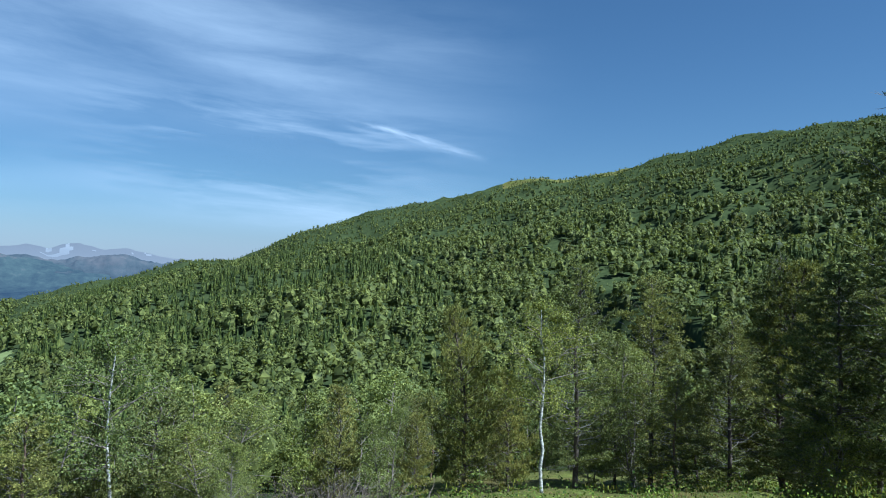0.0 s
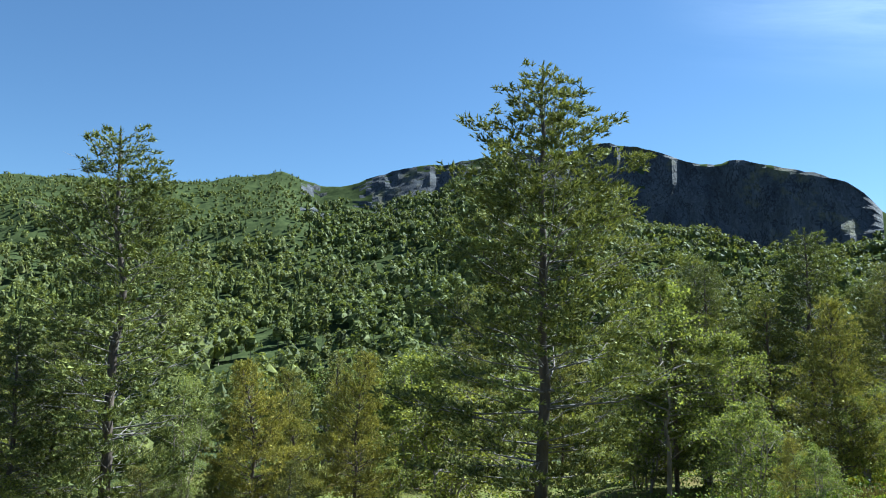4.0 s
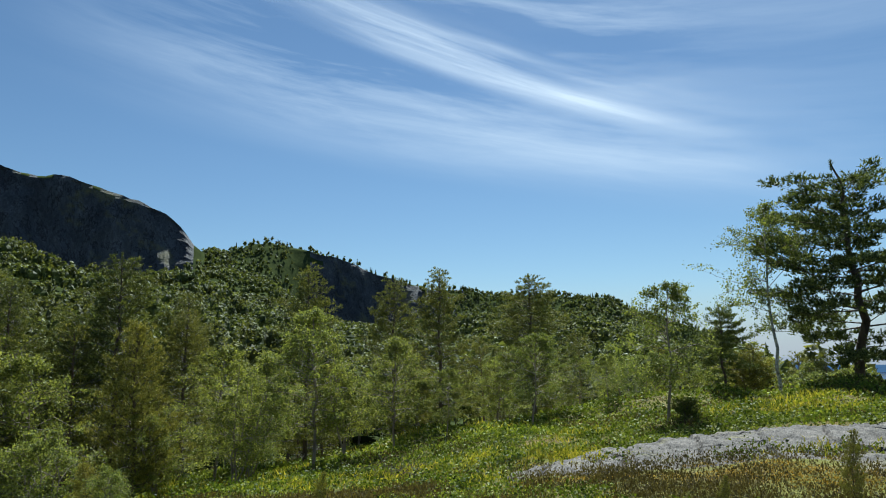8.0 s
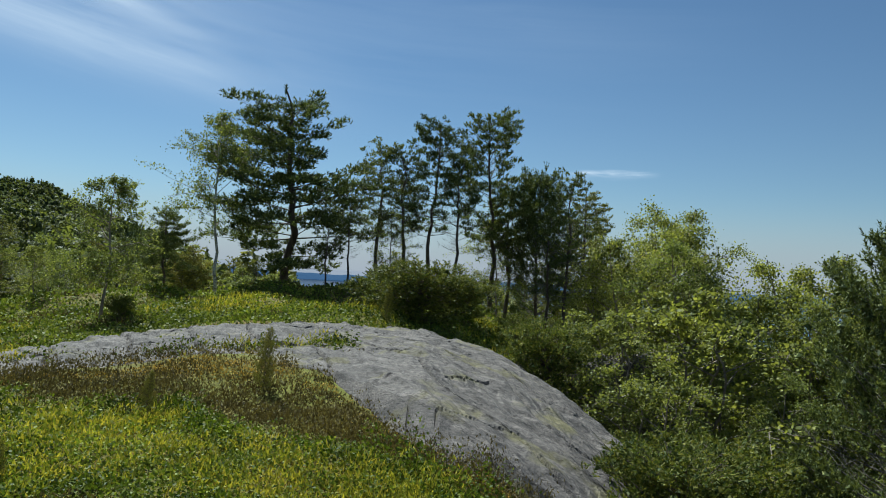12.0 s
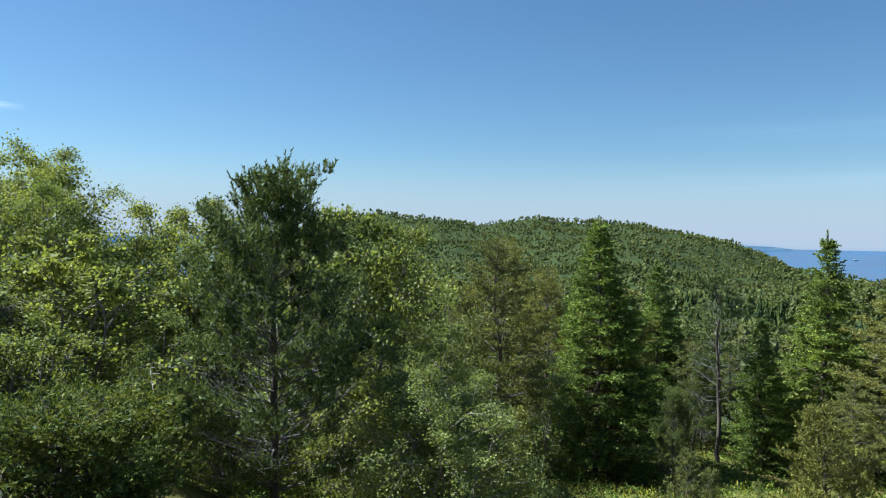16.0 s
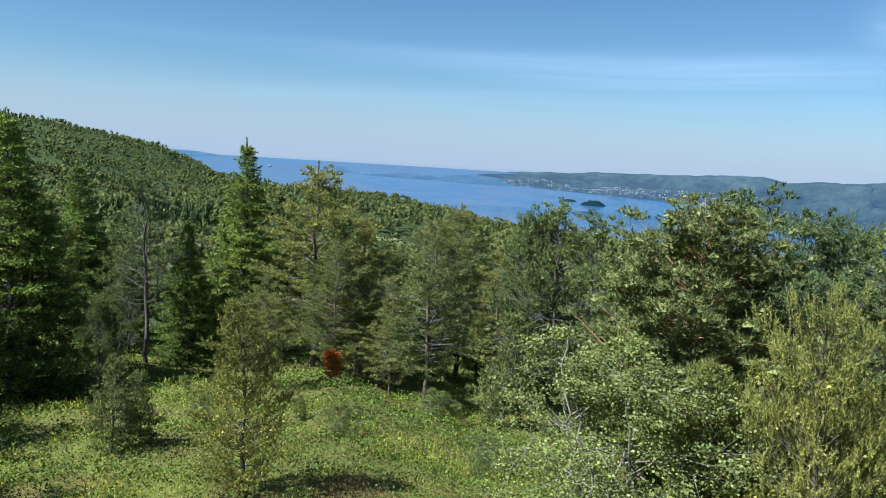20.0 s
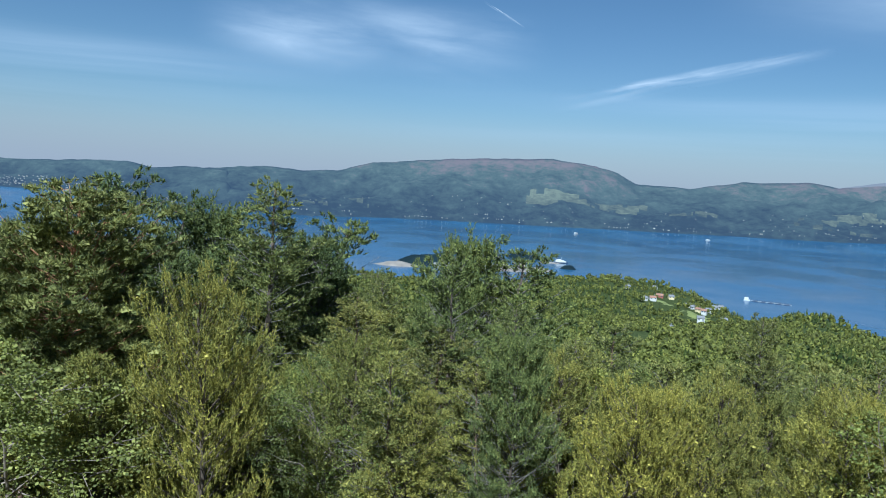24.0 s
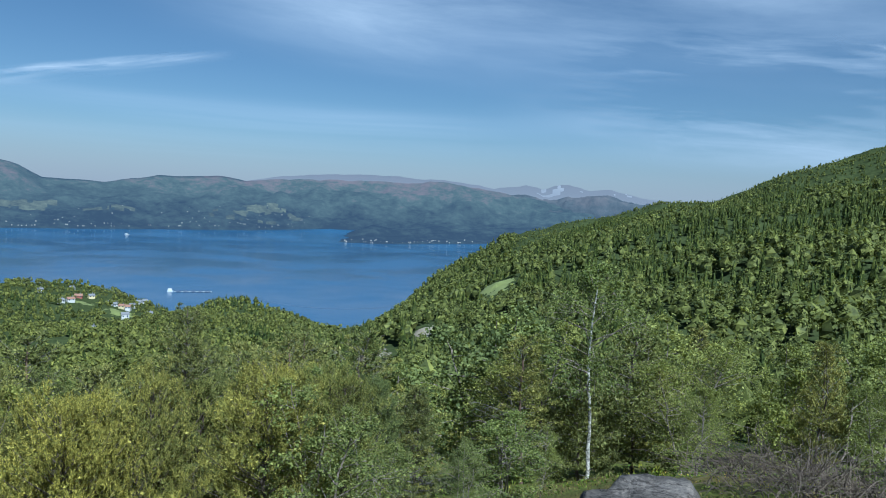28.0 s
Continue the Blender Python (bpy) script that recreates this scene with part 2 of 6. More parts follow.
# ---- plan of the land: heights by direction (degrees clockwise from +y) on rings round the knoll ----
SEA = -200.0
RING_12 = [(-180, -3.6), (-150, -4.6), (-120, -4.9), (-90, -5.0), (-60, -5.0), (-40, -4.2), (-20, -2.6), (0, -1.9), (20, -1.8), (45, -1.5),
           (70, -1.4), (90, -0.6), (105, -0.3), (120, 0.0), (140, 0.2), (152, -0.4), (163, -2.0)]
RING_30 = [(-180, -8.5), (-165, -9), (-150, -8.5), (-130, -8.5), (-110, -9.5), (-90, -11), (-60, -12), (-40, -11), (-20, -8.5), (0, -6.5), (20, -6),
           (40, -5), (65, -5), (85, -3), (100, -1.6), (110, -0.8), (120, 0.0), (135, 0.7), (150, 0.6), (157, -0.8), (166, -5)]
RING_70 = [(-180, -14), (-165, -15), (-150, -14), (-130, -15), (-110, -17), (-90, -21), (-60, -25), (-40, -23), (-20, -19), (0, -17), (20, -15),
           (40, -9), (65, -9), (85, -8), (100, -7), (115, -6), (130, -6), (150, -8), (165, -12)]
RING_150 = [(-180, -18), (-150, -20), (-130, -21), (-110, -25), (-90, -32), (-70, -38), (-50, -38), (-40, -36), (-20, -33), (0, -28), (15, -24),
            (30, -18), (45, -10), (60, -6), (75, -4), (90, 0), (105, -4), (120, -8), (135, -14), (150, -20), (165, -20)]
RING_350 = [(-180, -30), (-150, -26), (-130, -29), (-110, -42), (-90, -58), (-70, -74), (-50, -71), (-42, -65), (-36, -50), (-30, -32), (-20, -18),
            (0, 4), (15, 13), (30, 24), (45, 36), (60, 55), (75, 38), (90, 26), (100, 13), (115, 6), (125, 0), (135, -30), (150, -50), (165, -45)]
# crest lines: direction, distance, degrees above the eye
NORTH_RIDGE = [(-43.7, 800, -9.7), (-41.4, 800, -10.3), (-38.9, 800, -8.5), (-36.4, 800, -6.0), (-33.4, 800, -3.8), (-29.2, 790, -1.5), (-23.7, 770, -0.5),
               (-19.6, 750, 0.8), (-15.8, 740, 1.4), (-10.6, 720, 3.5), (-1, 700, 6.2), (6.9, 690, 8.0), (12.6, 670, 8.4), (19.1, 650, 10.3),
               (26.5, 620, 11.2), (31, 600, 11.0), (36, 580, 11.5), (40.6, 570, 12.1), (45, 560, 12.8)]
CLIFF_TOP = [(47.7, 550, 12.3), (50.8, 540, 12.4), (54.3, 530, 13.3), (57, 525, 13.7), (59, 520, 14.5), (62, 520, 14.35), (67.7, 520, 14.5),
             (70.6, 520, 14.9), (75, 520, 13.9), (78.5, 520, 13.2), (82, 520, 12.7), (86, 520, 11.2), (87.8, 522, 9.7), (88.6, 525, 8.5)]
EAST_HILL = [(89.1, 740, 8.5), (90, 750, 8.6), (92, 770, 8.9), (94.6, 800, 9.0), (97.5, 820, 8.6), (100.6, 830, 7.5), (106, 850, 5.9), (111, 880, 5.4), (116.7, 900, 4.9), (120, 900, 4.5),
             (121.6, 900, 3.5), (126, 900, 2.3), (128, 900, 2.1), (130.6, 900, -0.3), (134, 900, -3), (150, 800, -5), (172, 800, -5)]
WEST_HILL = [(-183, 950, -1.5), (-178, 950, 0.0), (-175.8, 950, 0.8), (-171.6, 950, 1.55), (-168, 950, 1.35), (-165, 950, 1.1), (-163.3, 950, 0.8), (-158.5, 950, 1.2),
             (-153.7, 950, 1.1), (-148.9, 950, 0.4), (-144.7, 950, -0.2), (-142.1, 940, -1.5), (-141.0, 930, -2.2)]
SHORE_BROW = [(-137, 800, -3.0), (-130.5, 720, -3.1), (-125.5, 650, -4.0), (-119, 560, -5.3), (-110, 540, -6.25), (-100, 560, -6.5), (-89, 650, -6.7),
              (-84, 750, -7.3), (-78, 900, -7.9), (-72, 1050, -7.3), (-66, 1100, -6.4), (-62, 1100, -6.3), (-59.5, 1080, -6.8), (-57.3, 1050, -7.8), (-55.3, 950, -8.8),
              (-52.5, 900, -7.9), (-50.6, 880, -7.6), (-48.5, 850, -8.5)]
CREST = sorted(WEST_HILL + SHORE_BROW + NORTH_RIDGE + CLIFF_TOP + EAST_HILL)
# foot of the slope under the crest: direction, share of the crest's distance, degrees above the eye
FOOT_OPEN = [(-183, 0.7, -3.0), (-170, 0.7, -2.6), (-160, 0.68, -2.5), (-151, 0.66, -2.3), (-141, 0.8, -2.9), (-130, 0.8, -3.3), (-119, 0.85, -5.2), (-110, 0.85, -6.4),
             (-95, 0.85, -7.4), (-84, 0.8, -8.2), (-75, 0.7, -9.0), (-66, 0.7, -9.2), (-58, 0.75, -9.4), (-50.6, 0.8, -9.0), (-43, 0.8, -10.6), (-38, 0.8, -8.5),
             (-33, 0.8, -5.3), (-24, 0.8, -1.2), (-10, 0.8, 2.3), (7, 0.8, 5.8), (20, 0.85, 9.0), (30, 0.88, 10.0), (45, 0.93, 12.2)]
FOOT_CLIFF = [(47, 0.95, 11.2), (48, 0.95, 10.4), (52, 0.955, 10.4), (57.2, 0.96, 11.9), (58.4, 0.97, 12.9), (61.4, 0.97, 13.1), (65, 0.95, 11.5), (70.7, 0.95, 9.4),
              (77.1, 0.95, 8.0), (80.2, 0.95, 5.6), (84, 0.95, 5.6), (87.3, 0.95, 6.3), (90, 0.9, 7.0), (94, 0.9, 6.0), (97, 0.94, 3.6), (100.5, 0.95, 2.4),
              (104, 0.95, 2.4), (108, 0.9, 3.2), (116, 0.85, 3.4), (121, 0.85, 2.3), (130, 0.8, -2), (172, 0.8, -6)]
FOOT = sorted(FOOT_OPEN + FOOT_CLIFF)


def by_direction(table, column, az):
    az = (np.asarray(az, float) + 180) % 360 - 180
    a = np.array([row[0] for row in table], float)
    v = np.array([row[column] for row in table], float)
    return np.interp(az, np.concatenate([a - 360, a, a + 360]), np.tile(v, 3))


def hash2(ix, iy, seed):
    h = (ix.astype(np.int64) * 374761393 + iy.astype(np.int64) * 668265263 + seed * 1442695041) & 0x7FFFFFFF
    h = ((h ^ (h >> 13)) * 1274126177) & 0x7FFFFFFF
    return (h ^ (h >> 16)) % 100003 / 100003.0


def value_noise(x, y, seed=0):
    x, y = np.asarray(x, float), np.asarray(y, float)
    ix, iy = np.floor(x), np.floor(y)
    u, v = x - ix, y - iy
    u, v = u * u * (3 - 2 * u), v * v * (3 - 2 * v)
    a, b = hash2(ix, iy, seed), hash2(ix + 1, iy, seed)
    c, d = hash2(ix, iy + 1, seed), hash2(ix + 1, iy + 1, seed)
    return (a * (1 - u) + b * u) * (1 - v) + (c * (1 - u) + d * u) * v - 0.5


def rough_noise(x, y, octaves=4, seed=0):
    return sum(value_noise(x * 2 ** k, y * 2 ** k, seed + k) / 2 ** k for k in range(octaves))


def rings(az):
    """Distances and heights of the land's rings in the directions az: arrays of shape (rings, directions)."""
    o = np.ones_like(az)
    rc, ec = by_direction(CREST, 1, az), by_direction(CREST, 2, az)
    rf, ef = rc * by_direction(FOOT, 1, az), by_direction(FOOT, 2, az)
    zc, zf = EYE + rc * np.tan(np.radians(ec)), EYE + rf * np.tan(np.radians(ef))
    wet = np.clip((-2.4 - ec) / 1.2, 0, 1)
    back = zc - 30 - wet * 90
    r = [0 * o, 5 * o, 12 * o, 30 * o, 70 * o, 150 * o, 350 * o, rf, rc, rc * 1.12, rc * 1.5, 4950 * o]
    z = [0 * o, -0.05 * o + 0.27 * np.minimum(by_direction(RING_12, 1, az), 0), by_direction(RING_12, 1, az), by_direction(RING_30, 1, az), by_direction(RING_70, 1, az), by_direction(RING_150, 1, az),
         by_direction(RING_350, 1, az), zf, zc, back, np.where(wet > 0.05, SEA - 12, np.minimum(back, 20)), SEA - 30 + 0 * o]
    return np.array(r), np.array(z)


# scarps across the valley side: direction, half width in degrees, distance, drop in metres, share by which they come nearer per degree
SCARPS = [(21, 9, 410, 7, 0.012), (29, 6, 440, 5, 0.01), (15, 6.5, 245, 16, 0.03), (7, 4, 630, 5, 0.0), (53, 6, 330, 6, 0.015), (63, 6, 250, 5, 0.0), (-4, 6, 270, 6, 0.0)]


def scarp_edge(turn, a, q, near):
    return q * (1 - near * (turn - a) + 0.03 * np.sin((turn - a) * 0.9) + 0.05 * value_noise(turn / 1.7, 0 * turn, 91))


def relief(az, r, x, y):
    turn = (np.asarray(az) + 180) % 360 - 180
    drop = 0
    for a, w, q, d, near in SCARPS:
        edge = scarp_edge(turn, a, q, near)
        side = np.clip(1 - np.abs(turn - a) / w, 0, 1) ** 0.5
        drop = drop + d * side * np.clip((edge + 7 - r) / 7, 0, 1) * np.clip(1 - (edge - r) / 80, 0, 1)
    return bumps(r, x, y) - drop


def bumps(r, x, y):
    big = rough_noise(x / 60, y / 60, 4, 3) * np.clip((r - 40) / 300, 0, 1) * 9
    big = big + rough_noise(x / 14, y / 14, 3, 15) * np.clip((r - 150) / 300, 0, 1) * 3.2
    return big + rough_noise(x / 4, y / 4, 3, 9) * np.clip((r - 3) / 30, 0, 1) * 0.9


def ground(az, r):
    """Height of the land in direction az at distance r."""
    az, r = np.broadcast_arrays(np.asarray(az, float), np.asarray(r, float))
    R, Z = rings(az.ravel())
    q = r.ravel()
    k = np.clip((R <= q).sum(0) - 1, 0, len(R) - 2)
    i = np.arange(len(q))
    u = (q - R[k, i]) / (R[k + 1, i] - R[k, i])
    z = Z[k, i] + (Z[k + 1, i] - Z[k, i]) * u
    x, y = q * np.sin(np.radians(az.ravel())), q * np.cos(np.radians(az.ravel()))
    return (z + relief(az.ravel(), q, x, y)).reshape(r.shape)


def place(az, r, up=0.0):
    a = radians(az)
    return Vector((r * math.sin(a), r * math.cos(a), float(ground(az, r)) + up))

# ---- building meshes ----
def raw_mesh(name, verts, faces, mats, index=None, smooth=False):
    """A mesh from arrays; faces: one array (n, 3) or (n, 4)."""
    me = bpy.data.meshes.new(name)
    verts, faces = np.asarray(verts, np.float32), np.asarray(faces, np.int32)
    n, k = faces.shape
    me.vertices.add(len(verts))
    me.vertices.foreach_set("co", verts.ravel())
    me.loops.add(n * k)
    me.loops.foreach_set("vertex_index", faces.ravel())
    me.polygons.add(n)
    me.polygons.foreach_set("loop_start", np.arange(0, n * k, k, dtype=np.int32))
    me.polygons.foreach_set("loop_total", np.full(n, k, np.int32))
    for m in mats if isinstance(mats, (list, tuple)) else [mats]:
        me.materials.append(m)
    if index is not None:
        me.polygons.foreach_set("material_index", np.asarray(index, np.int32))
    me.polygons.foreach_set("use_smooth", np.full(n, smooth))
    me.update(calc_edges=True)
    return me


def child(name, me, parent, label=""):
    ob = new(name, me)
    ob.parent = parent
    return tagged(ob, label)


def part(name, bm, mat, parent=None, label="", smooth=False):
    me = bpy.data.meshes.new(name)
    for f in bm.faces:
        f.smooth = smooth
    bm.to_mesh(me)
    bm.free()
    me.materials.append(mat)
    ob = new(name, me)
    if parent:
        ob.parent = parent
    return tagged(ob, label)


def empty(name, label, category, group="", at=(0, 0, 0), turn=0.0):
    ob = new(name)
    ob.matrix_world = Matrix.Translation(at) @ Matrix.Rotation(turn, 4, "Z")
    return tagged(ob, label, category, group)


def sheet(name, P, mats, index=None, smooth=True, closed=False):
    """A grid mesh from points of shape (rows, columns, 3); closed: the columns run round."""
    a, b = P.shape[:2]
    i, j = np.meshgrid(np.arange(a - 1), np.arange(b if closed else b - 1), indexing="ij")
    k = (j + 1) % b
    f = np.stack([i * b + j, (i + 1) * b + j, (i + 1) * b + k, i * b + k], -1).reshape(-1, 4)
    return raw_mesh(name, P.reshape(-1, 3), f, mats, index, smooth)


# ---- the land: one sheet from the knoll to the horizon ----
def build_ground():
    az = np.arange(0, 360, 0.5)
    R, Z = rings(az)
    steps = [3, 5, 10, 12, 14, 36, 36, 24, 4, 3, 3]
    rr, zz = [], []
    for k, n in enumerate(steps):
        for u in np.arange(n) / n:
            rr.append(R[k] + (R[k + 1] - R[k]) * u)
            zz.append(Z[k] + (Z[k + 1] - Z[k]) * u)
    rr.append(R[-1])
    zz.append(Z[-1])
    rr, zz = np.array(rr), np.array(zz)
    rr[0] = 0.0
    a = np.radians(az)[None, :]
    x, y = rr * np.sin(a), rr * np.cos(a)
    zz = zz + relief(np.broadcast_to(az, rr.shape), rr, x, y)
    # crags: the steep faces are broken by ribs and gullies
    slope = np.abs(np.gradient(zz, axis=0)) / np.maximum(np.gradient(rr, axis=0), 0.1)
    steep = np.clip((slope - 0.85) / 0.6, 0, 1) * (rr > 330) * (rr < 1000)
    push = steep * (rough_noise(np.broadcast_to(az, rr.shape) * 1.1, zz / 45, 4, 21) * 6 + rough_noise(az * 4.0 + 0 * rr, zz / 15, 3, 30) * 2)
    x, y = x + push * np.sin(a), y + push * np.cos(a)
    P = np.stack([x, y, zz], -1)
    e1, e2 = P[1:, :] - P[:-1, :], np.roll(P, -1, 1) - P
    nrm = np.cross(e1, e2[:-1])
    nz = np.abs(nrm[..., 2]) / np.maximum(np.linalg.norm(nrm, axis=-1), 1e-6)
    far = (rr[:-1] > 330) & (rr[:-1] < 1000)
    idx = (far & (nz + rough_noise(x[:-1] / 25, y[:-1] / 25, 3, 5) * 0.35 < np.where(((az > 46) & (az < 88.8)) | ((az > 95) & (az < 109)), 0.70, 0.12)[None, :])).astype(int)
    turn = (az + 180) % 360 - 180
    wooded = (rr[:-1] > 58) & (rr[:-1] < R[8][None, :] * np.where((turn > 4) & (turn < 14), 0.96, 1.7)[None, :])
    # wooded land, and the flank at 88 to 97 degrees, take the shade-darkened litter
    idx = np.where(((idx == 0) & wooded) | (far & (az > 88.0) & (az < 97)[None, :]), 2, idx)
    me = sheet("ground", P, [GROUND, CLIFF, SHADED_LITTER], idx.ravel(), True, True)
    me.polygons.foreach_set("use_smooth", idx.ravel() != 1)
    ob = new("ground", me)
    tagged(ob, "green heath and forest floor with dark rock cliffs", "ground", kind="structure")


build_ground()


# ---- fjord ----
def sea_height(r):
    """The fjord lies level; past 3.6 km its sheet lifts to the sea's horizon, which is drawn nearer than it is."""
    deg = np.interp(r, [3600, 4950], [-3.21, -0.42])
    return np.where(r <= 3600, SEA, EYE + r * np.tan(np.radians(deg)))


def sea_distance(deg):
    """Where the water's edge lies so many degrees below the eye."""
    deg = np.asarray(deg, float)
    return np.where(deg < -3.21, (SEA - EYE) / np.tan(np.radians(np.minimum(deg, -0.5))), np.interp(deg, [-3.21, -0.42], [3600, 4950]))


def build_sea():
    az = np.radians(np.arange(0, 360, 1.0))[None, :]
    r = np.concatenate([np.linspace(500, 3500, 16), np.linspace(3600, 4950, 28)])[:, None]
    P = np.stack([r * np.sin(az), r * np.cos(az), np.broadcast_to(sea_height(r), (len(r), 360))], -1)
    ob = new("water", sheet("water", P, WATER, None, True, True))
    tagged(ob, "blue fjord water with faint wind streaks", "water", kind="structure")


build_sea()


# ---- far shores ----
# third colour and the number after it: tint and strength of the emitted haze
FAR_WOOD = far_material("far_woods_haze_glow", (0.034, 0.044, 0.032), (0.098, 0.077, 0.066), (0.12, 0.20, 0.41), 0.17, 0.02)
FAR_FIELD = far_material("far_fields_haze_glow", (0.075, 0.08, 0.05), (0.13, 0.11, 0.085), (0.11, 0.21, 0.42), 0.16, 0.03)
FAR_SNOW = far_material("far_snow_haze_glow", (0.45, 0.45, 0.45), (0.6, 0.6, 0.6), (0.14, 0.25, 0.42), 0.2, 0.03)
FAR_BLUE = far_material("farthest_hills_haze_glow", (0.045, 0.06, 0.055), (0.13, 0.13, 0.13), (0.13, 0.25, 0.48), 0.27, 0.02)
FAR_FELL = far_material("far_fells_haze_glow", (0.04, 0.045, 0.045), (0.085, 0.08, 0.078), (0.12, 0.21, 0.40), 0.12, 0.015)


FAR = {}


def far_land(name, shore, crest, mat, label, depth=500, wild=1.0, seed=0, step=0.12, extra=None, where=None):
    """shore: direction, degrees below the eye of the water's edge; crest: direction, degrees of the skyline."""
    lo, hi = max(shore[0][0], crest[0][0]), min(shore[-1][0], crest[-1][0])
    az = np.arange(lo, hi + step / 2, step)
    es, ec = np.interp(az, *zip(*shore)), np.interp(az, *zip(*crest))
    r0 = sea_distance(es)
    r1 = np.minimum(r0 + depth, 4930.0)
    u = np.linspace(0, 1, 26)[:, None]
    r = r0 + (r1 - r0) * u
    deg = es + (ec - es) * u ** 0.85
    bump = rough_noise(az[None, :] / 3.0 + 0 * u, u * 4, 5, seed) * np.sin(u * math.pi) ** 0.7 * wild * np.minimum(1, (ec - es) / 2)
    deg = deg + bump + rough_noise(az / 1.2, 0 * az, 3, seed + 7)[None, :] * 0.10 * wild * u
    z = EYE + r * np.tan(np.radians(deg))
    z[0] = np.minimum(z[0], sea_height(r0)) - 3
    tail = np.stack([r1 + 12, EYE + (r1 + 12) * np.tan(np.radians(ec)) - 60])
    r, z = np.vstack([r, tail[:1]]), np.vstack([z, tail[1:]])
    a = np.radians(az)[None, :]
    P = np.stack([r * np.sin(a), r * np.cos(a), z], -1)
    FAR[name] = (az, r, z)
    idx = None
    if extra:
        U, A = np.broadcast_arrays(np.linspace(0, 1, len(r) - 1)[:, None], az[None, :-1])
        idx = np.zeros(U.shape, int)
        for k, (a0, a1, u0, u1, least) in enumerate(where):
            idx[(A > a0) & (A < a1) & (U > u0) & (U < u1) & (rough_noise(A * 1.3, U * 14, 3, seed + 60 + k) > least)] = 1
        idx = idx.ravel()
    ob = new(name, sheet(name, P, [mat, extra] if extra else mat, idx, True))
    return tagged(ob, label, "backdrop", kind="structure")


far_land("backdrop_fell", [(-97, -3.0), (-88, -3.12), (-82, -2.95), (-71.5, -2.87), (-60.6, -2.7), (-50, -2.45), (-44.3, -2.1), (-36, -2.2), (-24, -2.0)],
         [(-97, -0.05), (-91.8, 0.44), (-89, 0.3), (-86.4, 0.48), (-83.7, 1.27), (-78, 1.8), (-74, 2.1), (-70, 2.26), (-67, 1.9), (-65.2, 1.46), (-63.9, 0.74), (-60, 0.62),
          (-56.6, 1.29), (-52.5, 1.51), (-50.4, 1.25), (-47.5, 1.75), (-45.3, 2.0), (-41, 2.2), (-35.5, 2.0), (-33, 1.75), (-30, 1.2), (-24, 0.6)], FAR_WOOD, "wooded fells across the fjord, blued by an added haze glow", 900, 0.95, 3,
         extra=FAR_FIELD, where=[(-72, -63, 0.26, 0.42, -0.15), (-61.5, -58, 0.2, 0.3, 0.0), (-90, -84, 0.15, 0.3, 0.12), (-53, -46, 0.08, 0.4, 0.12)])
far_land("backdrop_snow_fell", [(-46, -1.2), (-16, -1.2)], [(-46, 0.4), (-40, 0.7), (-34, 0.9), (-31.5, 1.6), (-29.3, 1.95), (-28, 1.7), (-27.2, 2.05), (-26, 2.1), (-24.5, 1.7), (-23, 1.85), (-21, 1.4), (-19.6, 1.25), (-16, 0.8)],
         FAR_FELL, "far mountains with a little snow, paled by an added haze glow", 600, 1.4, 11, extra=FAR_SNOW, where=[(-28.5, -21.5, 0.86, 0.99, 0.12)])
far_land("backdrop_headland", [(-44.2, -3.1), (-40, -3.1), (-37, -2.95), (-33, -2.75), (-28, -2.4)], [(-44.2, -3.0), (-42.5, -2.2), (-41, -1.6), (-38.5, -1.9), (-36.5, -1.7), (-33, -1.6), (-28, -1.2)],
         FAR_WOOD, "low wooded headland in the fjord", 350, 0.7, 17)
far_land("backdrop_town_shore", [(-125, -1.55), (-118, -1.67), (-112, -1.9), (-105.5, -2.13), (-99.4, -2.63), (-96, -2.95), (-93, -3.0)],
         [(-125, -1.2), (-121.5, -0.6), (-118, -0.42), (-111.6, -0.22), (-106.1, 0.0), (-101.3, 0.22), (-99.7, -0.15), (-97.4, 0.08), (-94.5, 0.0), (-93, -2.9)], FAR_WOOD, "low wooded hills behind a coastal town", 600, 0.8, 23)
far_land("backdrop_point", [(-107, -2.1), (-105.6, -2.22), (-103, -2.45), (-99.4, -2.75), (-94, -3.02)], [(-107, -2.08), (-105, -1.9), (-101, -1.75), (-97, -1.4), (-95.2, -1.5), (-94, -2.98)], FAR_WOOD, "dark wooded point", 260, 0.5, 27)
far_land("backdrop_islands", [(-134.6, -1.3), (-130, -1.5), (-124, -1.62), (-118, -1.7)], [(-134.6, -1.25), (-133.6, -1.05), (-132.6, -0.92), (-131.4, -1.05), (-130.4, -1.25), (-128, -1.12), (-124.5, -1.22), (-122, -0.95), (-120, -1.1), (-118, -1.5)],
         FAR_BLUE, "low islands with an added haze glow", 200, 0.4, 31)
far_land("backdrop_outer_land", [(-146, -0.75), (-139.5, -0.75)], [(-146, -0.05), (-142.5, -0.3), (-141, -0.55), (-139.5, -0.72)], FAR_BLUE, "far land made faint blue by an added haze glow", 120, 0.3, 37)
far_land("backdrop_south_land", [(126, -0.8), (184, -0.8)], [(126, 0.5), (131.5, 0.3), (133.5, 0.25), (136, -0.05), (141, 0.0), (147, -0.2), (152, -0.1), (160, -0.25), (170, 0.0), (184, -0.2)], FAR_BLUE, "far land made faint blue by an added haze glow", 160, 0.5, 41)

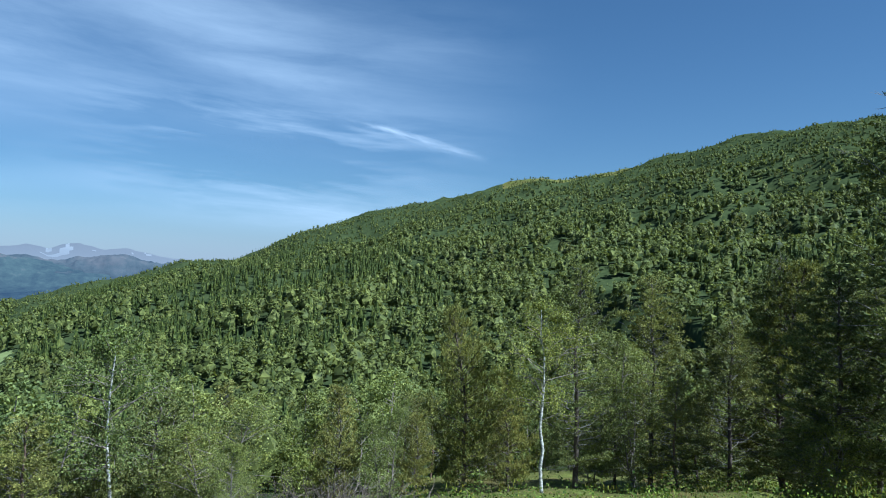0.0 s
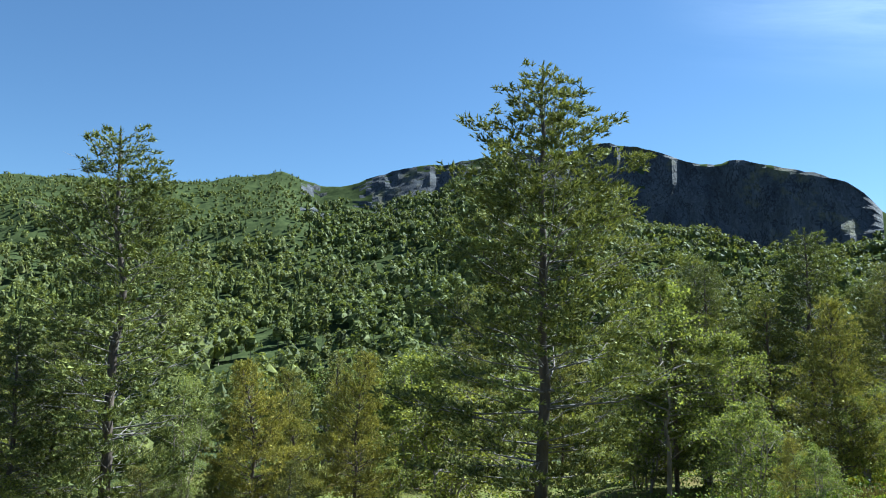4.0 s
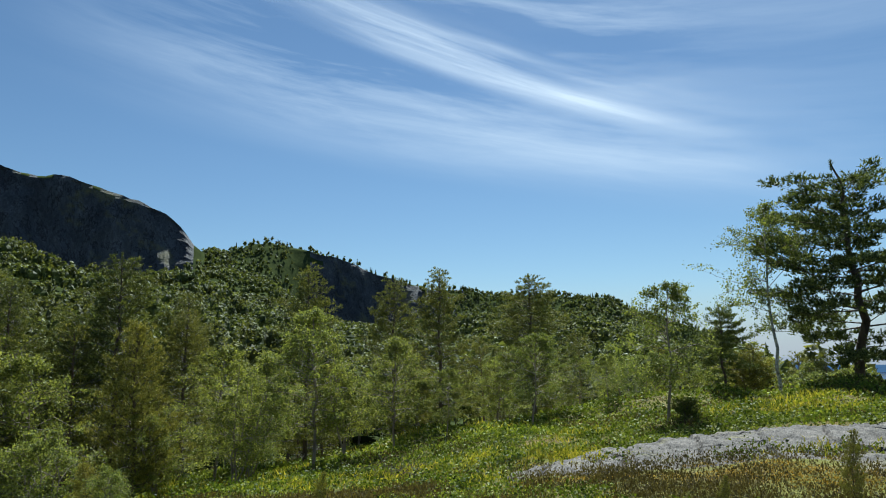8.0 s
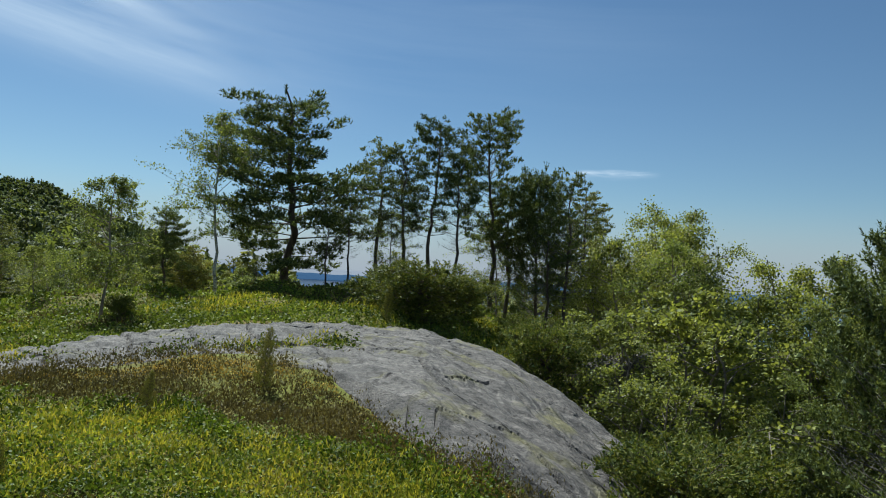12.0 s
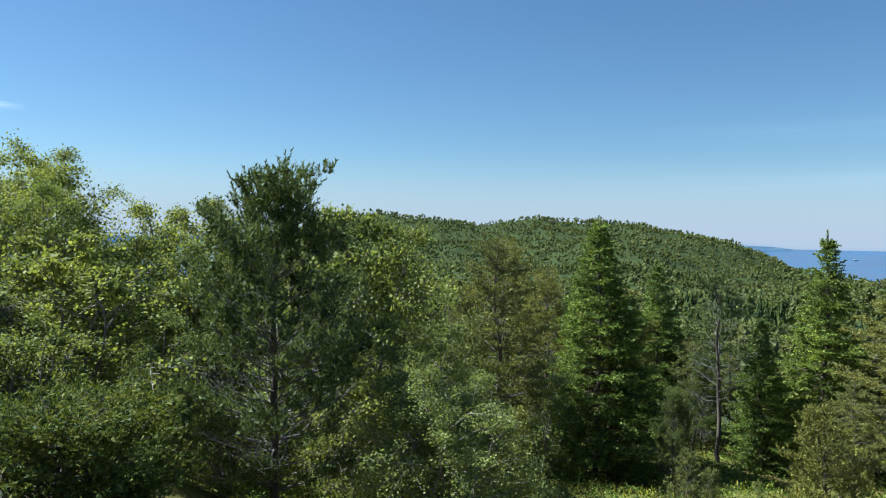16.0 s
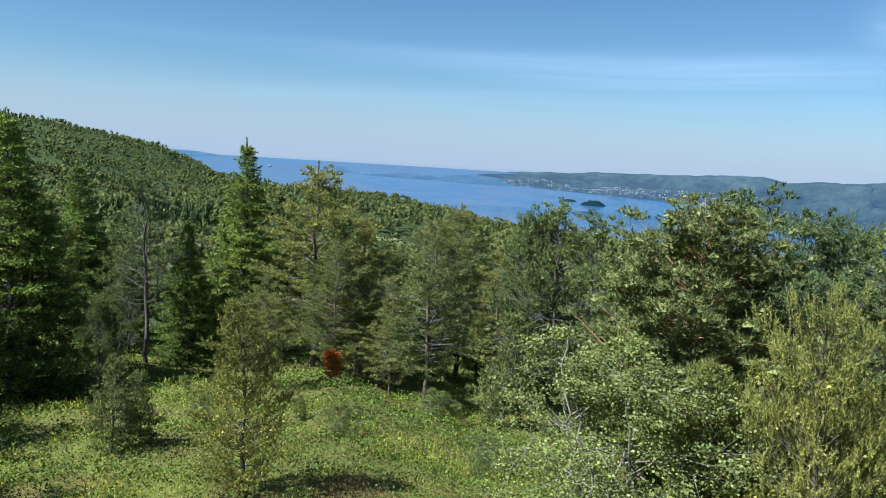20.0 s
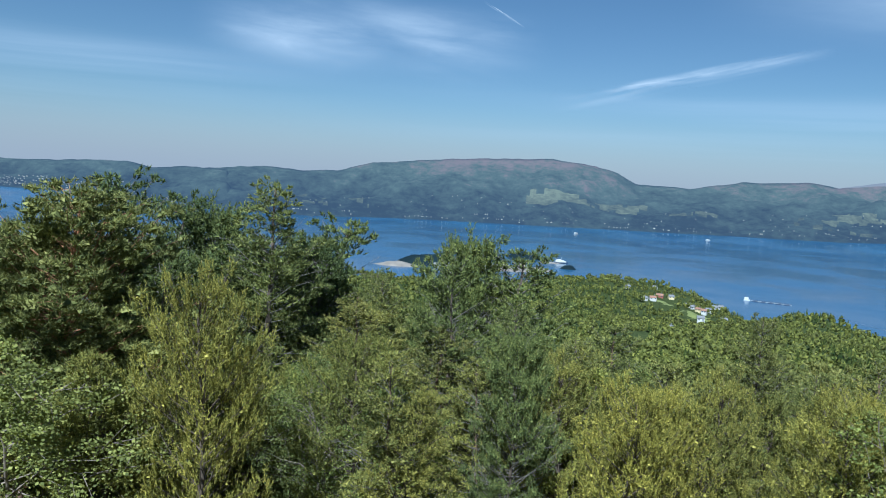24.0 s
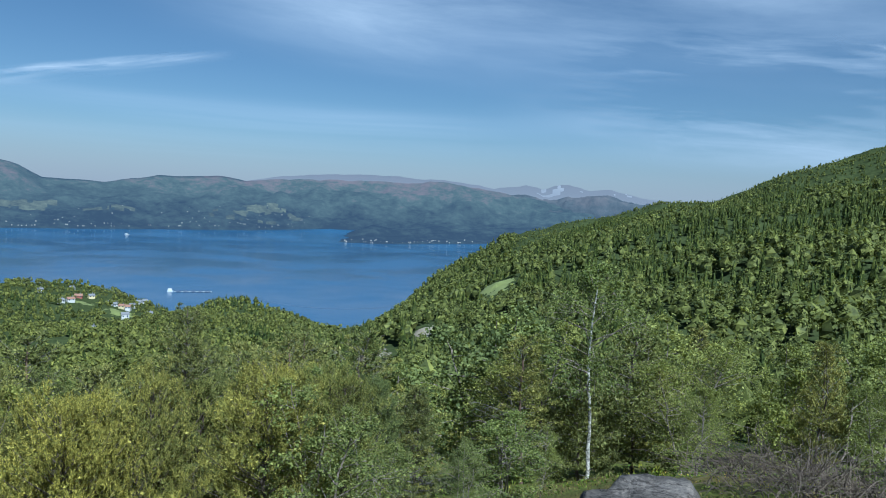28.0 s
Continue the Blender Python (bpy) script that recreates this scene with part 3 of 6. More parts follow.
# ---- thin clouds: curved sheets of the sky's backdrop ----
def cloud_material(name, scale, turn, thin, power, seed):
    m, n, l, p = material(name)
    n.remove(p)
    uv = n.new("ShaderNodeUVMap").outputs[0]
    warp = noise_node(n, l, uv, 3.0, 3, 0.5)
    add = n.new("ShaderNodeVectorMath")
    add.operation = "MULTIPLY_ADD"
    l.new(warp.outputs["Color"], add.inputs[0])
    add.inputs[1].default_value, add.inputs[2].default_value = (0.22, 0.12, 0), (seed, seed * 0.7, 0)
    add2 = n.new("ShaderNodeVectorMath")
    l.new(uv, add2.inputs[0])
    l.new(add.outputs[0], add2.inputs[1])
    t = noise_node(n, l, add2.outputs[0], scale, 9, 0.62, (thin[0], thin[1], 1, 0, 0, radians(turn)))
    lump = noise_node(n, l, add2.outputs[0], scale * 0.55, 3, 0.5)
    sep = n.new("ShaderNodeSeparateXYZ")
    l.new(uv, sep.inputs[0])

    def edge(axis):
        k = n.new("ShaderNodeMath")
        k.operation = "PINGPONG"
        k.inputs[1].default_value = 0.5
        l.new(sep.outputs[axis], k.inputs[0])
        q = n.new("ShaderNodeMapRange")
        q.interpolation_type = "SMOOTHSTEP"
        q.inputs[1].default_value, q.inputs[2].default_value = 0.0, 0.36
        l.new(k.outputs[0], q.inputs[0])
        return q.outputs[0]

    def times(a, b):
        k = n.new("ShaderNodeMath")
        k.operation = "MULTIPLY"
        k.use_clamp = True
        for s, v in ((k.inputs[0], a), (k.inputs[1], b)):
            if isinstance(v, float):
                s.default_value = v
            else:
                l.new(v, s)
        return k.outputs[0]

    r = ramp(n, (0.38, (0, 0, 0)), (0.78, (1, 1, 1)))
    l.new(t.outputs[0], r.inputs[0])
    r2 = ramp(n, (0.36, (0.05, 0.05, 0.05)), (0.6, (1, 1, 1)))
    l.new(lump.outputs[0], r2.inputs[0])
    f = times(times(times(times(edge(0), edge(1)), r.outputs[0]), r2.outputs[0]), power)
    e, tr, mx = n.new("ShaderNodeEmission"), n.new("ShaderNodeBsdfTransparent"), n.new("ShaderNodeMixShader")
    e.inputs[0].default_value, e.inputs[1].default_value = (0.84, 0.90, 1.0, 1), 0.48
    l.new(f, mx.inputs[0])
    l.new(tr.outputs[0], mx.inputs[1])
    l.new(e.outputs[0], mx.inputs[2])
    l.new(mx.outputs[0], n["Material Output"].inputs[0])
    return m


def cloud(az0, az1, el0, el1, lean, mat, label, far=4700):
    """A patch of cloud from az0 to az1 and el0 to el1; lean: degrees by which its far end sinks."""
    u, v = np.linspace(0, 1, 25), np.linspace(0, 1, 13)
    U, V = np.meshgrid(u, v)
    az, el = np.radians(az0 + (az1 - az0) * U), np.radians(el0 + (el1 - el0) * V - lean * U)
    P = np.stack([far * np.cos(el) * np.sin(az), far * np.cos(el) * np.cos(az), EYE + far * np.sin(el)], -1)
    me = sheet("cirrus_cloud", P, mat, None, True)
    lay = me.uv_layers.new(name="flat")
    vi = np.zeros(len(me.loops), np.int32)
    me.loops.foreach_get("vertex_index", vi)
    lay.data.foreach_set("uv", np.stack([U.ravel()[vi], V.ravel()[vi]], -1).astype(np.float32).ravel())
    tagged(new("cirrus_cloud", me), label, "cloud", "clouds in the sky", "structure")


WISP = cloud_material("cirrus", 1.3, 14, (0.9, 1.2), 1.9, 1.3)
WISP_B = cloud_material("cirrus_streaks", 1.3, 16, (0.6, 1.5), 2.4, 4.1)
VEIL = cloud_material("cirrus_veil", 2.0, 4, (0.45, 1.7), 0.55, 7.7)
STREAK = cloud_material("feathery_cirrus", 1.6, 6, (0.7, 1.3), 2.6, 9.3)
TRAIL = cloud_material("vapour_trail", 2.5, 2, (0.9, 0.5), 1.7, 2.2)
cloud(-62, 12, 10, 27, 5, WISP, "thin white cirrus streaks in a blue sky")
cloud(-34, 10, 4, 16.5, 3, WISP_B, "soft white cirrus patch low over the ridge", 4650)
cloud(72, 146, 19, 40, 12, WISP_B, "bright feathery cirrus streak in a blue sky")
cloud(80, 176, 13, 36, 5, VEIL, "pale cirrus veil in a blue sky", 4750)
cloud(-160, -80, 1.5, 9, -1, VEIL, "pale cirrus veil low over the sea", 4750)
cloud(-98, -70, 8, 15, 2, WISP, "thin white cirrus streaks in a blue sky")
cloud(-71, -51, 5.4, 6.9, -4.4, TRAIL, "spread-out vapour trail", 4720)
cloud(-8.8, 3.8, 11.5, 12.8, 2.8, TRAIL, "thin white streak of cloud over the ridge", 4600)
cloud(85, 134, 28.6, 34.2, 15.4, STREAK, "bright feathery cirrus streak in a blue sky", 4600)
cloud(-76.2, -72.8, 13.4, 13.65, 1.8, TRAIL, "short thin vapour trail", 4720)
cloud(155.5, 164.5, 7.4, 8.4, -0.3, TRAIL, "small lone streak of cloud", 4720)
cloud(-95, -20, 2, 8, 0, VEIL, "pale cirrus veil low over the fells", 4750)


def haze_glow_ring():
    """An added glowing shell that imitates pale summer haze low over the whole horizon."""
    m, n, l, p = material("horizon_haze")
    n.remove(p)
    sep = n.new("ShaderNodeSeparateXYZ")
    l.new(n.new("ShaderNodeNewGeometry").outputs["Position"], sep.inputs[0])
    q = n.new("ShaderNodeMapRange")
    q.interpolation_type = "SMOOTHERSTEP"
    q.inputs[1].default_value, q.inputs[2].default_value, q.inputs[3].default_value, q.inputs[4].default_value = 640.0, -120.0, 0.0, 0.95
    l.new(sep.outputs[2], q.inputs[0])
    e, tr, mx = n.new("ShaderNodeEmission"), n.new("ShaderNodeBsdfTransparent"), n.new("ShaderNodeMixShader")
    # emission gives the haze its paleness; its share fades with height
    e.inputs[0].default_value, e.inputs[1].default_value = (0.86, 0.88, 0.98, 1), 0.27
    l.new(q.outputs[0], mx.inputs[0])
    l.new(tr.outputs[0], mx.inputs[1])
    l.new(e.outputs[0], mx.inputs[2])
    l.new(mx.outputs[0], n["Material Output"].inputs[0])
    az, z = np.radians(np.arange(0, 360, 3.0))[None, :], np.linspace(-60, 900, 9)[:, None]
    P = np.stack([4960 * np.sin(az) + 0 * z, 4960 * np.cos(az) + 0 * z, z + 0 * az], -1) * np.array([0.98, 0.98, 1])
    tagged(new("horizon_haze", sheet("horizon_haze", P, m, None, True, True)), "pale blue glowing shell in place of haze over the horizon", "haze", kind="structure")


haze_glow_ring()

# ---- woods on the slopes: crowns of many leaf clumps, joined, too many to count ----
def clump_tris(rng, C, N, size):
    """Triangles of about that size at C, facing N: vertices (n, 3, 3)."""
    n = len(C)
    h = rng.normal(size=(n, 3))
    t = np.cross(N, h)
    t /= np.linalg.norm(t, axis=1)[:, None] + 1e-9
    b = np.cross(N, t)
    s = np.asarray(size).reshape(-1, 1)
    j = rng.uniform(0.7, 1.3, (n, 3))
    return np.stack([C + s * t * j[:, :1], C + s * (-0.5 * t + 0.87 * b) * j[:, 1:2], C + s * (-0.5 * t - 0.87 * b) * j[:, 2:]], 1)


def broad_crowns(rng, base, h, k, wide=0.34):
    """k clumps for each tree with its foot at base and height h: an uneven crown of several lobes."""
    n = len(base)
    lobes = 9 if k >= 60 else 5
    lc = rng.normal(size=(n, lobes, 3)) * 0.52
    lc[..., 2] = rng.uniform(-0.85, 0.75, (n, lobes))
    lc[..., :2] *= np.sqrt(np.clip(1.1 - np.abs(lc[..., 2:]) ** 1.5, 0.15, 1))
    which = rng.integers(0, lobes, (n, k))
    d = rng.normal(size=(n, k, 3))
    d /= np.linalg.norm(d, axis=2)[..., None]
    d[..., 2] = np.where(d[..., 2] < -0.3, -d[..., 2], d[..., 2])
    rad = rng.uniform(0.7, 1.0, (n, k, 1)) * (0.46 if k >= 60 else 0.56)
    off = np.take_along_axis(lc, which[..., None].repeat(3, 2), 1) * np.array([0.95, 0.95, 0.8]) + d * rad
    off *= rng.uniform(0.85, 1.2, (n, 1, 3))
    scale = h[:, None, None] * np.array([wide * 0.82, wide * 0.82, 0.38])
    C = base[:, None, :] + off * scale + h[:, None, None] * np.array([0, 0, 0.57])
    N = d + np.array([0, 0, 0.3]) + rng.normal(size=d.shape) * 0.45
    N /= np.linalg.norm(N, axis=2)[..., None]
    size = (h[:, None] * wide * 1.45 / math.sqrt(k) * 1.25 * rng.uniform(0.6, 1.2, (n, k)))
    return clump_tris(rng, C.reshape(-1, 3), N.reshape(-1, 3), size.ravel())


def spire_crowns(rng, base, h, k, wide=0.17, low=0.06):
    """Spruces and young pines: drooping boughs round a spire."""
    n = len(base)
    u = np.sqrt(rng.uniform(0, 1, (n, k)))
    a = rng.uniform(0, 2 * math.pi, (n, k))
    tier = 0.72 + 0.28 * np.sin(u * 34 + rng.uniform(0, 6, (n, 1)))
    rad = u * wide * h[:, None] * tier * rng.uniform(0.7, 1.15, (n, k)) + 0.01 * h[:, None]
    z = (low + (1 - low) * (1 - u)) * h[:, None]
    out = np.stack([np.cos(a), np.sin(a), 0 * a], -1)
    C = base[:, None, :] + out * rad[..., None] * 0.72 + np.stack([0 * z, 0 * z, z], -1)
    N = out * 0.75 + np.array([0, 0, 0.75]) + rng.normal(size=out.shape) * 0.3
    N /= np.linalg.norm(N, axis=2)[..., None]
    size = h[:, None] * wide * 1.5 / math.sqrt(k) * 1.25 * rng.uniform(0.7, 1.2, (n, k)) * (0.35 + 0.65 * u)
    return clump_tris(rng, C.reshape(-1, 3), N.reshape(-1, 3), size.ravel())


def cores(rng, base, h, rows, cols, wide, low, high, ragged, spire=False):
    """The dense inside of each crown: a ragged lump between the heights low and high (shares of h)."""
    n = len(base)
    if n == 0 or rows == 0:
        return np.zeros((0, 3, 3))
    u = np.linspace(0, 1, rows + 2)[1:-1]
    prof = (1 - u) ** 0.85 * (0.75 + 0.25 * (np.arange(rows) % 2)) if spire else np.sin(np.clip(u * 0.9 + 0.08, 0, 1) * math.pi) ** 0.6
    a = np.arange(cols) * 2 * math.pi / cols
    rad = prof[None, :, None] * (1 + ragged * rng.normal(size=(n, rows, cols)))
    ang = a[None, None, :] + 0.4 * (np.arange(rows) % 2)[None, :, None] + rng.uniform(0, 6, (n, 1, 1))
    z = (low + (high - low) * u)[None, :, None] + 0.25 * ragged * rng.normal(size=(n, rows, cols)) * (high - low)
    H = h[:, None, None]
    ell = rng.uniform(0.8, 1.2, (n, 1, 1))
    V = np.stack([rad * np.cos(ang) * wide * H * ell, rad * np.sin(ang) * wide * H / ell, z * H], -1).reshape(n, -1, 3)
    tip = np.stack([0 * h, 0 * h, h * high], -1)[:, None, :] + rng.normal(size=(n, 1, 3)) * h[:, None, None] * 0.02
    V = np.concatenate([V, tip], 1) + base[:, None, :]
    i, j = np.meshgrid(np.arange(rows - 1), np.arange(cols), indexing="ij")
    k = (j + 1) % cols
    q = np.stack([i * cols + j, i * cols + k, (i + 1) * cols + k, i * cols + j, (i + 1) * cols + k, (i + 1) * cols + j], -1).reshape(-1, 3)
    t = np.stack([(rows - 1) * cols + np.arange(cols), (rows - 1) * cols + (np.arange(cols) + 1) % cols, np.full(cols, rows * cols)], -1)
    F = np.concatenate([q, t])
    return V[:, F, :].reshape(-1, 3, 3)


def stems(rng, base, h, share=0.5):
    """Three-sided trunks under the crowns."""
    n = len(base)
    a = rng.uniform(0, 6.28, n)
    w = (h * 0.013 + 0.02)[:, None]
    tri = []
    for k in range(3):
        p = np.stack([np.cos(a + k * 2.094), np.sin(a + k * 2.094), 0 * a], -1) * w
        q = np.stack([np.cos(a + (k + 1) * 2.094), np.sin(a + (k + 1) * 2.094), 0 * a], -1) * w
        up = np.stack([0 * h, 0 * h, h * share], -1)
        tri.append(np.stack([base + p, base + q, base + up + q * 0.4], 1))
        tri.append(np.stack([base + p, base + up + q * 0.4, base + up + p * 0.4], 1))
    return np.concatenate(tri)


def stuff(name, T, mat, label, category):
    T = np.asarray(T, np.float32).reshape(-1, 3)
    ob = new(name, raw_mesh(name, T, np.arange(len(T)).reshape(-1, 3), mat))
    return tagged(ob, label, category, kind="stuff")


def scatter(rng, az0, az1, r0, r1, spacing):
    """Places of trees between two directions and two distances, about that far apart, thinned where clearings are."""
    area = 0.5 * radians(az1 - az0) * (r1 * r1 - r0 * r0)
    n = int(area / spacing ** 2)
    az = rng.uniform(az0, az1, n)
    r = np.sqrt(rng.uniform(r0 * r0, r1 * r1, n))
    return az, r


def at_ground(az, r):
    a = np.radians(az)
    return np.stack([r * np.sin(a), r * np.cos(a), ground(az, r)], -1)


def steepness(az, r):
    return np.abs(ground(az, r + 3) - ground(az, r - 3)) / 6


MEADOWS = [(-31.2, 322, 2.0, 58), (-36.6, 262, 1.2, 28), (-63.75, 435, 1.6, 75), (-61, 930, 1.2, 50), (-58.9, 860, 1.4, 50), (-40.8, 205, 2.6, 75), (-127.4, 222, 2.2, 36), (48, 120, 4.5, 18)]


def open_land(az, r):
    """True where no trees grow: meadows, bald tops and crags."""
    hit = steepness(az, r) > np.where((az > -47) & (az < 46), 3.0, 0.95)
    for a, q, da, dr in MEADOWS:
        hit |= ((az - a) / da) ** 2 + ((r - q) / dr) ** 2 < 1 + rough_noise(az / 2, r / 20, 2, 77)
    crag = (az > 47) & (az < 89) & (r > by_direction(CREST, 1, az) * 0.945)
    bald = (rough_noise(az / 4, r / 60, 3, 50) > 0.12) & (r > by_direction(CREST, 1, az) * 0.95) & (np.abs(az - 8) < 6)
    return hit | crag | bald | (r > by_direction(CREST, 1, az) * 1.03)


def woods(az0, az1, bands, mix, label, seed, hs=(6, 9)):
    """bands: (r0, r1, spacing, clumps, rows, columns); mix: share of spruce, pine."""
    rng = np.random.default_rng(seed)
    leaf, spruce, pine, trunk = [], [], [], []
    for r0, r1, gap, k, rows, cols in bands:
        az, r = scatter(rng, az0, az1, r0, r1, gap)
        keep = ~open_land(az, r)
        az, r = az[keep], r[keep]
        B = at_ground(az, r) - np.array([0, 0, 0.2])
        kind = rough_noise(B[:, 0] / 55, B[:, 1] / 55, 3, seed + 5) * 0.9 + rng.uniform(-0.35, 0.35, len(az)) + 0.5
        h = rng.uniform(*hs, len(az)) * (1 + 0.5 * rough_noise(B[:, 0] / 30, B[:, 1] / 30, 2, seed + 9)) * np.where(r > 450, 0.9, 1) * np.where((az > -30) & (az < 47), np.clip(2.1 - r / by_direction(CREST, 1, az) * 1.8, 0.3, 1), 1)
        up = np.degrees(np.arctan2(B[:, 2] - EYE, r)) + 3 * rough_noise(az / 4, r / 60, 2, 12)
        kind = kind - 0.42 * ((az > -34) & (az < 0) & (up > -6.5) & (up < 2.0))
        s1 = kind < mix[0]
        s2 = kind > 1 - mix[1]
        s0 = ~(s1 | s2)
        leaf += [cores(rng, B[s0], h[s0], rows, cols, 0.22, 0.12, 0.84, 0.16), broad_crowns(rng, B[s0], h[s0], k)]
        spruce += [cores(rng, B[s1], h[s1] * 1.15, rows + 1, cols, 0.17, 0.02, 0.94, 0.14, True), spire_crowns(rng, B[s1], h[s1] * 1.2, k, 0.25)]
        pine += [cores(rng, B[s2], h[s2] * 1.1, rows, cols, 0.13, 0.3, 0.84, 0.2), broad_crowns(rng, B[s2], h[s2] * 1.1, k, 0.25)]
        near = r < 200
        trunk.append(stems(rng, B[near], h[near], 0.6))
    for key, T, mat, what in (("birch", leaf, FAR_LEAF, "light green birch"), ("spruce", spruce, FAR_SPRUCE, "dark green spruce"), ("pine", pine, FAR_PINE, "olive green pine")):
        stuff(key + "_woods", np.concatenate(T), mat, what + " woods " + label, "woods")
    stuff("stem_thicket", np.concatenate(trunk), BIRCH_TWIG, "thin grey-brown stems in the woods " + label, "woods")


woods(-47, 47, [(62, 100, 4.4, 420, 4, 6), (100, 160, 4.6, 220, 4, 6), (160, 300, 4.9, 110, 4, 5), (300, 480, 5.2, 48, 3, 5), (480, 660, 4.6, 16, 3, 5), (660, 840, 5.2, 9, 3, 5)], (0.12, 0.08), "on the valley side", 101)
woods(47, 132, [(62, 100, 4.8, 340, 4, 6), (100, 160, 5.0, 180, 4, 6), (160, 300, 5.1, 100, 4, 5), (300, 560, 5.3, 40, 3, 5), (560, 930, 5.6, 12, 3, 5)], (0.06, 0.2), "under the crags", 102)
woods(-183, -120, [(62, 100, 5.4, 260, 4, 6), (100, 160, 5.4, 150, 4, 6), (160, 300, 5.4, 80, 4, 5), (300, 560, 5.4, 24, 3, 5), (560, 990, 5.6, 9, 3, 5)], (0.18, 0.5), "on the low western hill", 103, (4.4, 6.6))
woods(-120, -47, [(62, 100, 4.6, 380, 4, 6), (100, 160, 4.8, 180, 4, 6), (160, 300, 5.4, 80, 4, 5), (300, 600, 6.2, 26, 3, 5), (600, 1120, 7.2, 9, 3, 5)], (0.2, 0.18), "on the slope to the fjord", 104)
woods(132, 177, [(62, 160, 5.4, 110, 4, 6), (160, 320, 7.0, 12, 4, 6)], (0.15, 0.3), "behind the knoll", 105)

# ---- single trees: trunk, limbs and a crown of needle tufts or leaves ----
def tube(points, radii, sides):
    """Vertices and quads of a tapered tube along points."""
    p = np.asarray(points, float)
    d = np.gradient(p, axis=0)
    d /= np.linalg.norm(d, axis=1)[:, None] + 1e-9
    ref = np.where(np.abs(d[:, 2:]) > 0.9, np.array([[1.0, 0, 0]]), np.array([[0, 0, 1.0]]))
    a = np.cross(d, ref)
    a /= np.linalg.norm(a, axis=1)[:, None] + 1e-9
    b = np.cross(d, a)
    th = np.arange(sides) * 2 * math.pi / sides
    v = p[:, None, :] + np.asarray(radii)[:, None, None] * (a[:, None, :] * np.cos(th)[None, :, None] + b[:, None, :] * np.sin(th)[None, :, None])
    i, j = np.meshgrid(np.arange(len(p) - 1), np.arange(sides), indexing="ij")
    k = (j + 1) % sides
    f = np.stack([i * sides + j, i * sides + k, (i + 1) * sides + k, (i + 1) * sides + j], -1).reshape(-1, 4)
    return v.reshape(-1, 3), f


def joined(tubes):
    V, F, n = [], [], 0
    for v, f in tubes:
        V.append(v)
        F.append(f + n)
        n += len(v)
    return np.concatenate(V), np.concatenate(F)


def unit(v):
    return v / (np.linalg.norm(v, axis=-1, keepdims=True) + 1e-9)


def wander(rng, a, b, n, amount):
    """n points from a to b, drifting sideways."""
    t = np.linspace(0, 1, n)[:, None]
    w = np.cumsum(rng.normal(size=(n, 3)), 0) * amount
    w -= w[0] + (w[-1] - w[0]) * t * 0.5
    return np.asarray(a) + (np.asarray(b) - np.asarray(a)) * t + w


def assemble(name, label, category, group, wood, limbs, crown, mats, quads):
    root = tagged(new(name), label, category, group)
    v, f = joined(wood)
    child("trunk", raw_mesh("trunk", v, f, mats[0], None, True), root)
    if limbs:
        v, f = joined(limbs)
        tagged(child("branchwork", raw_mesh("branchwork", v, f, mats[1], None, True), root), kind="stuff")
    if crown is not None and len(crown):
        k = 4 if quads else 3
        child("crown", raw_mesh("crown", crown, np.arange(len(crown)).reshape(-1, k), mats[2]), root)
    return root


def lumps(rng, C, wide, high):
    """The dense inside of a pad of shoots: an uneven flattened lump of eight faces at each point."""
    n = len(C)
    a = rng.uniform(0, 6.28, (n, 1)) + np.arange(4) * 1.571
    w = wide[:, None] * rng.uniform(0.6, 1.15, (n, 4))
    ring = C[:, None, :] + np.stack([np.cos(a) * w, np.sin(a) * w, rng.normal(size=(n, 4)) * high[:, None] * 0.4], -1)
    up, down = C + np.stack([0 * high, 0 * high, high], -1), C - np.stack([0 * high, 0 * high, high * 0.7], -1)
    T = []
    for i in range(4):
        j = (i + 1) % 4
        T += [np.stack([ring[:, i], ring[:, j], up], 1), np.stack([ring[:, j], ring[:, i], down], 1)]
    return np.concatenate(T).reshape(-1, 3)


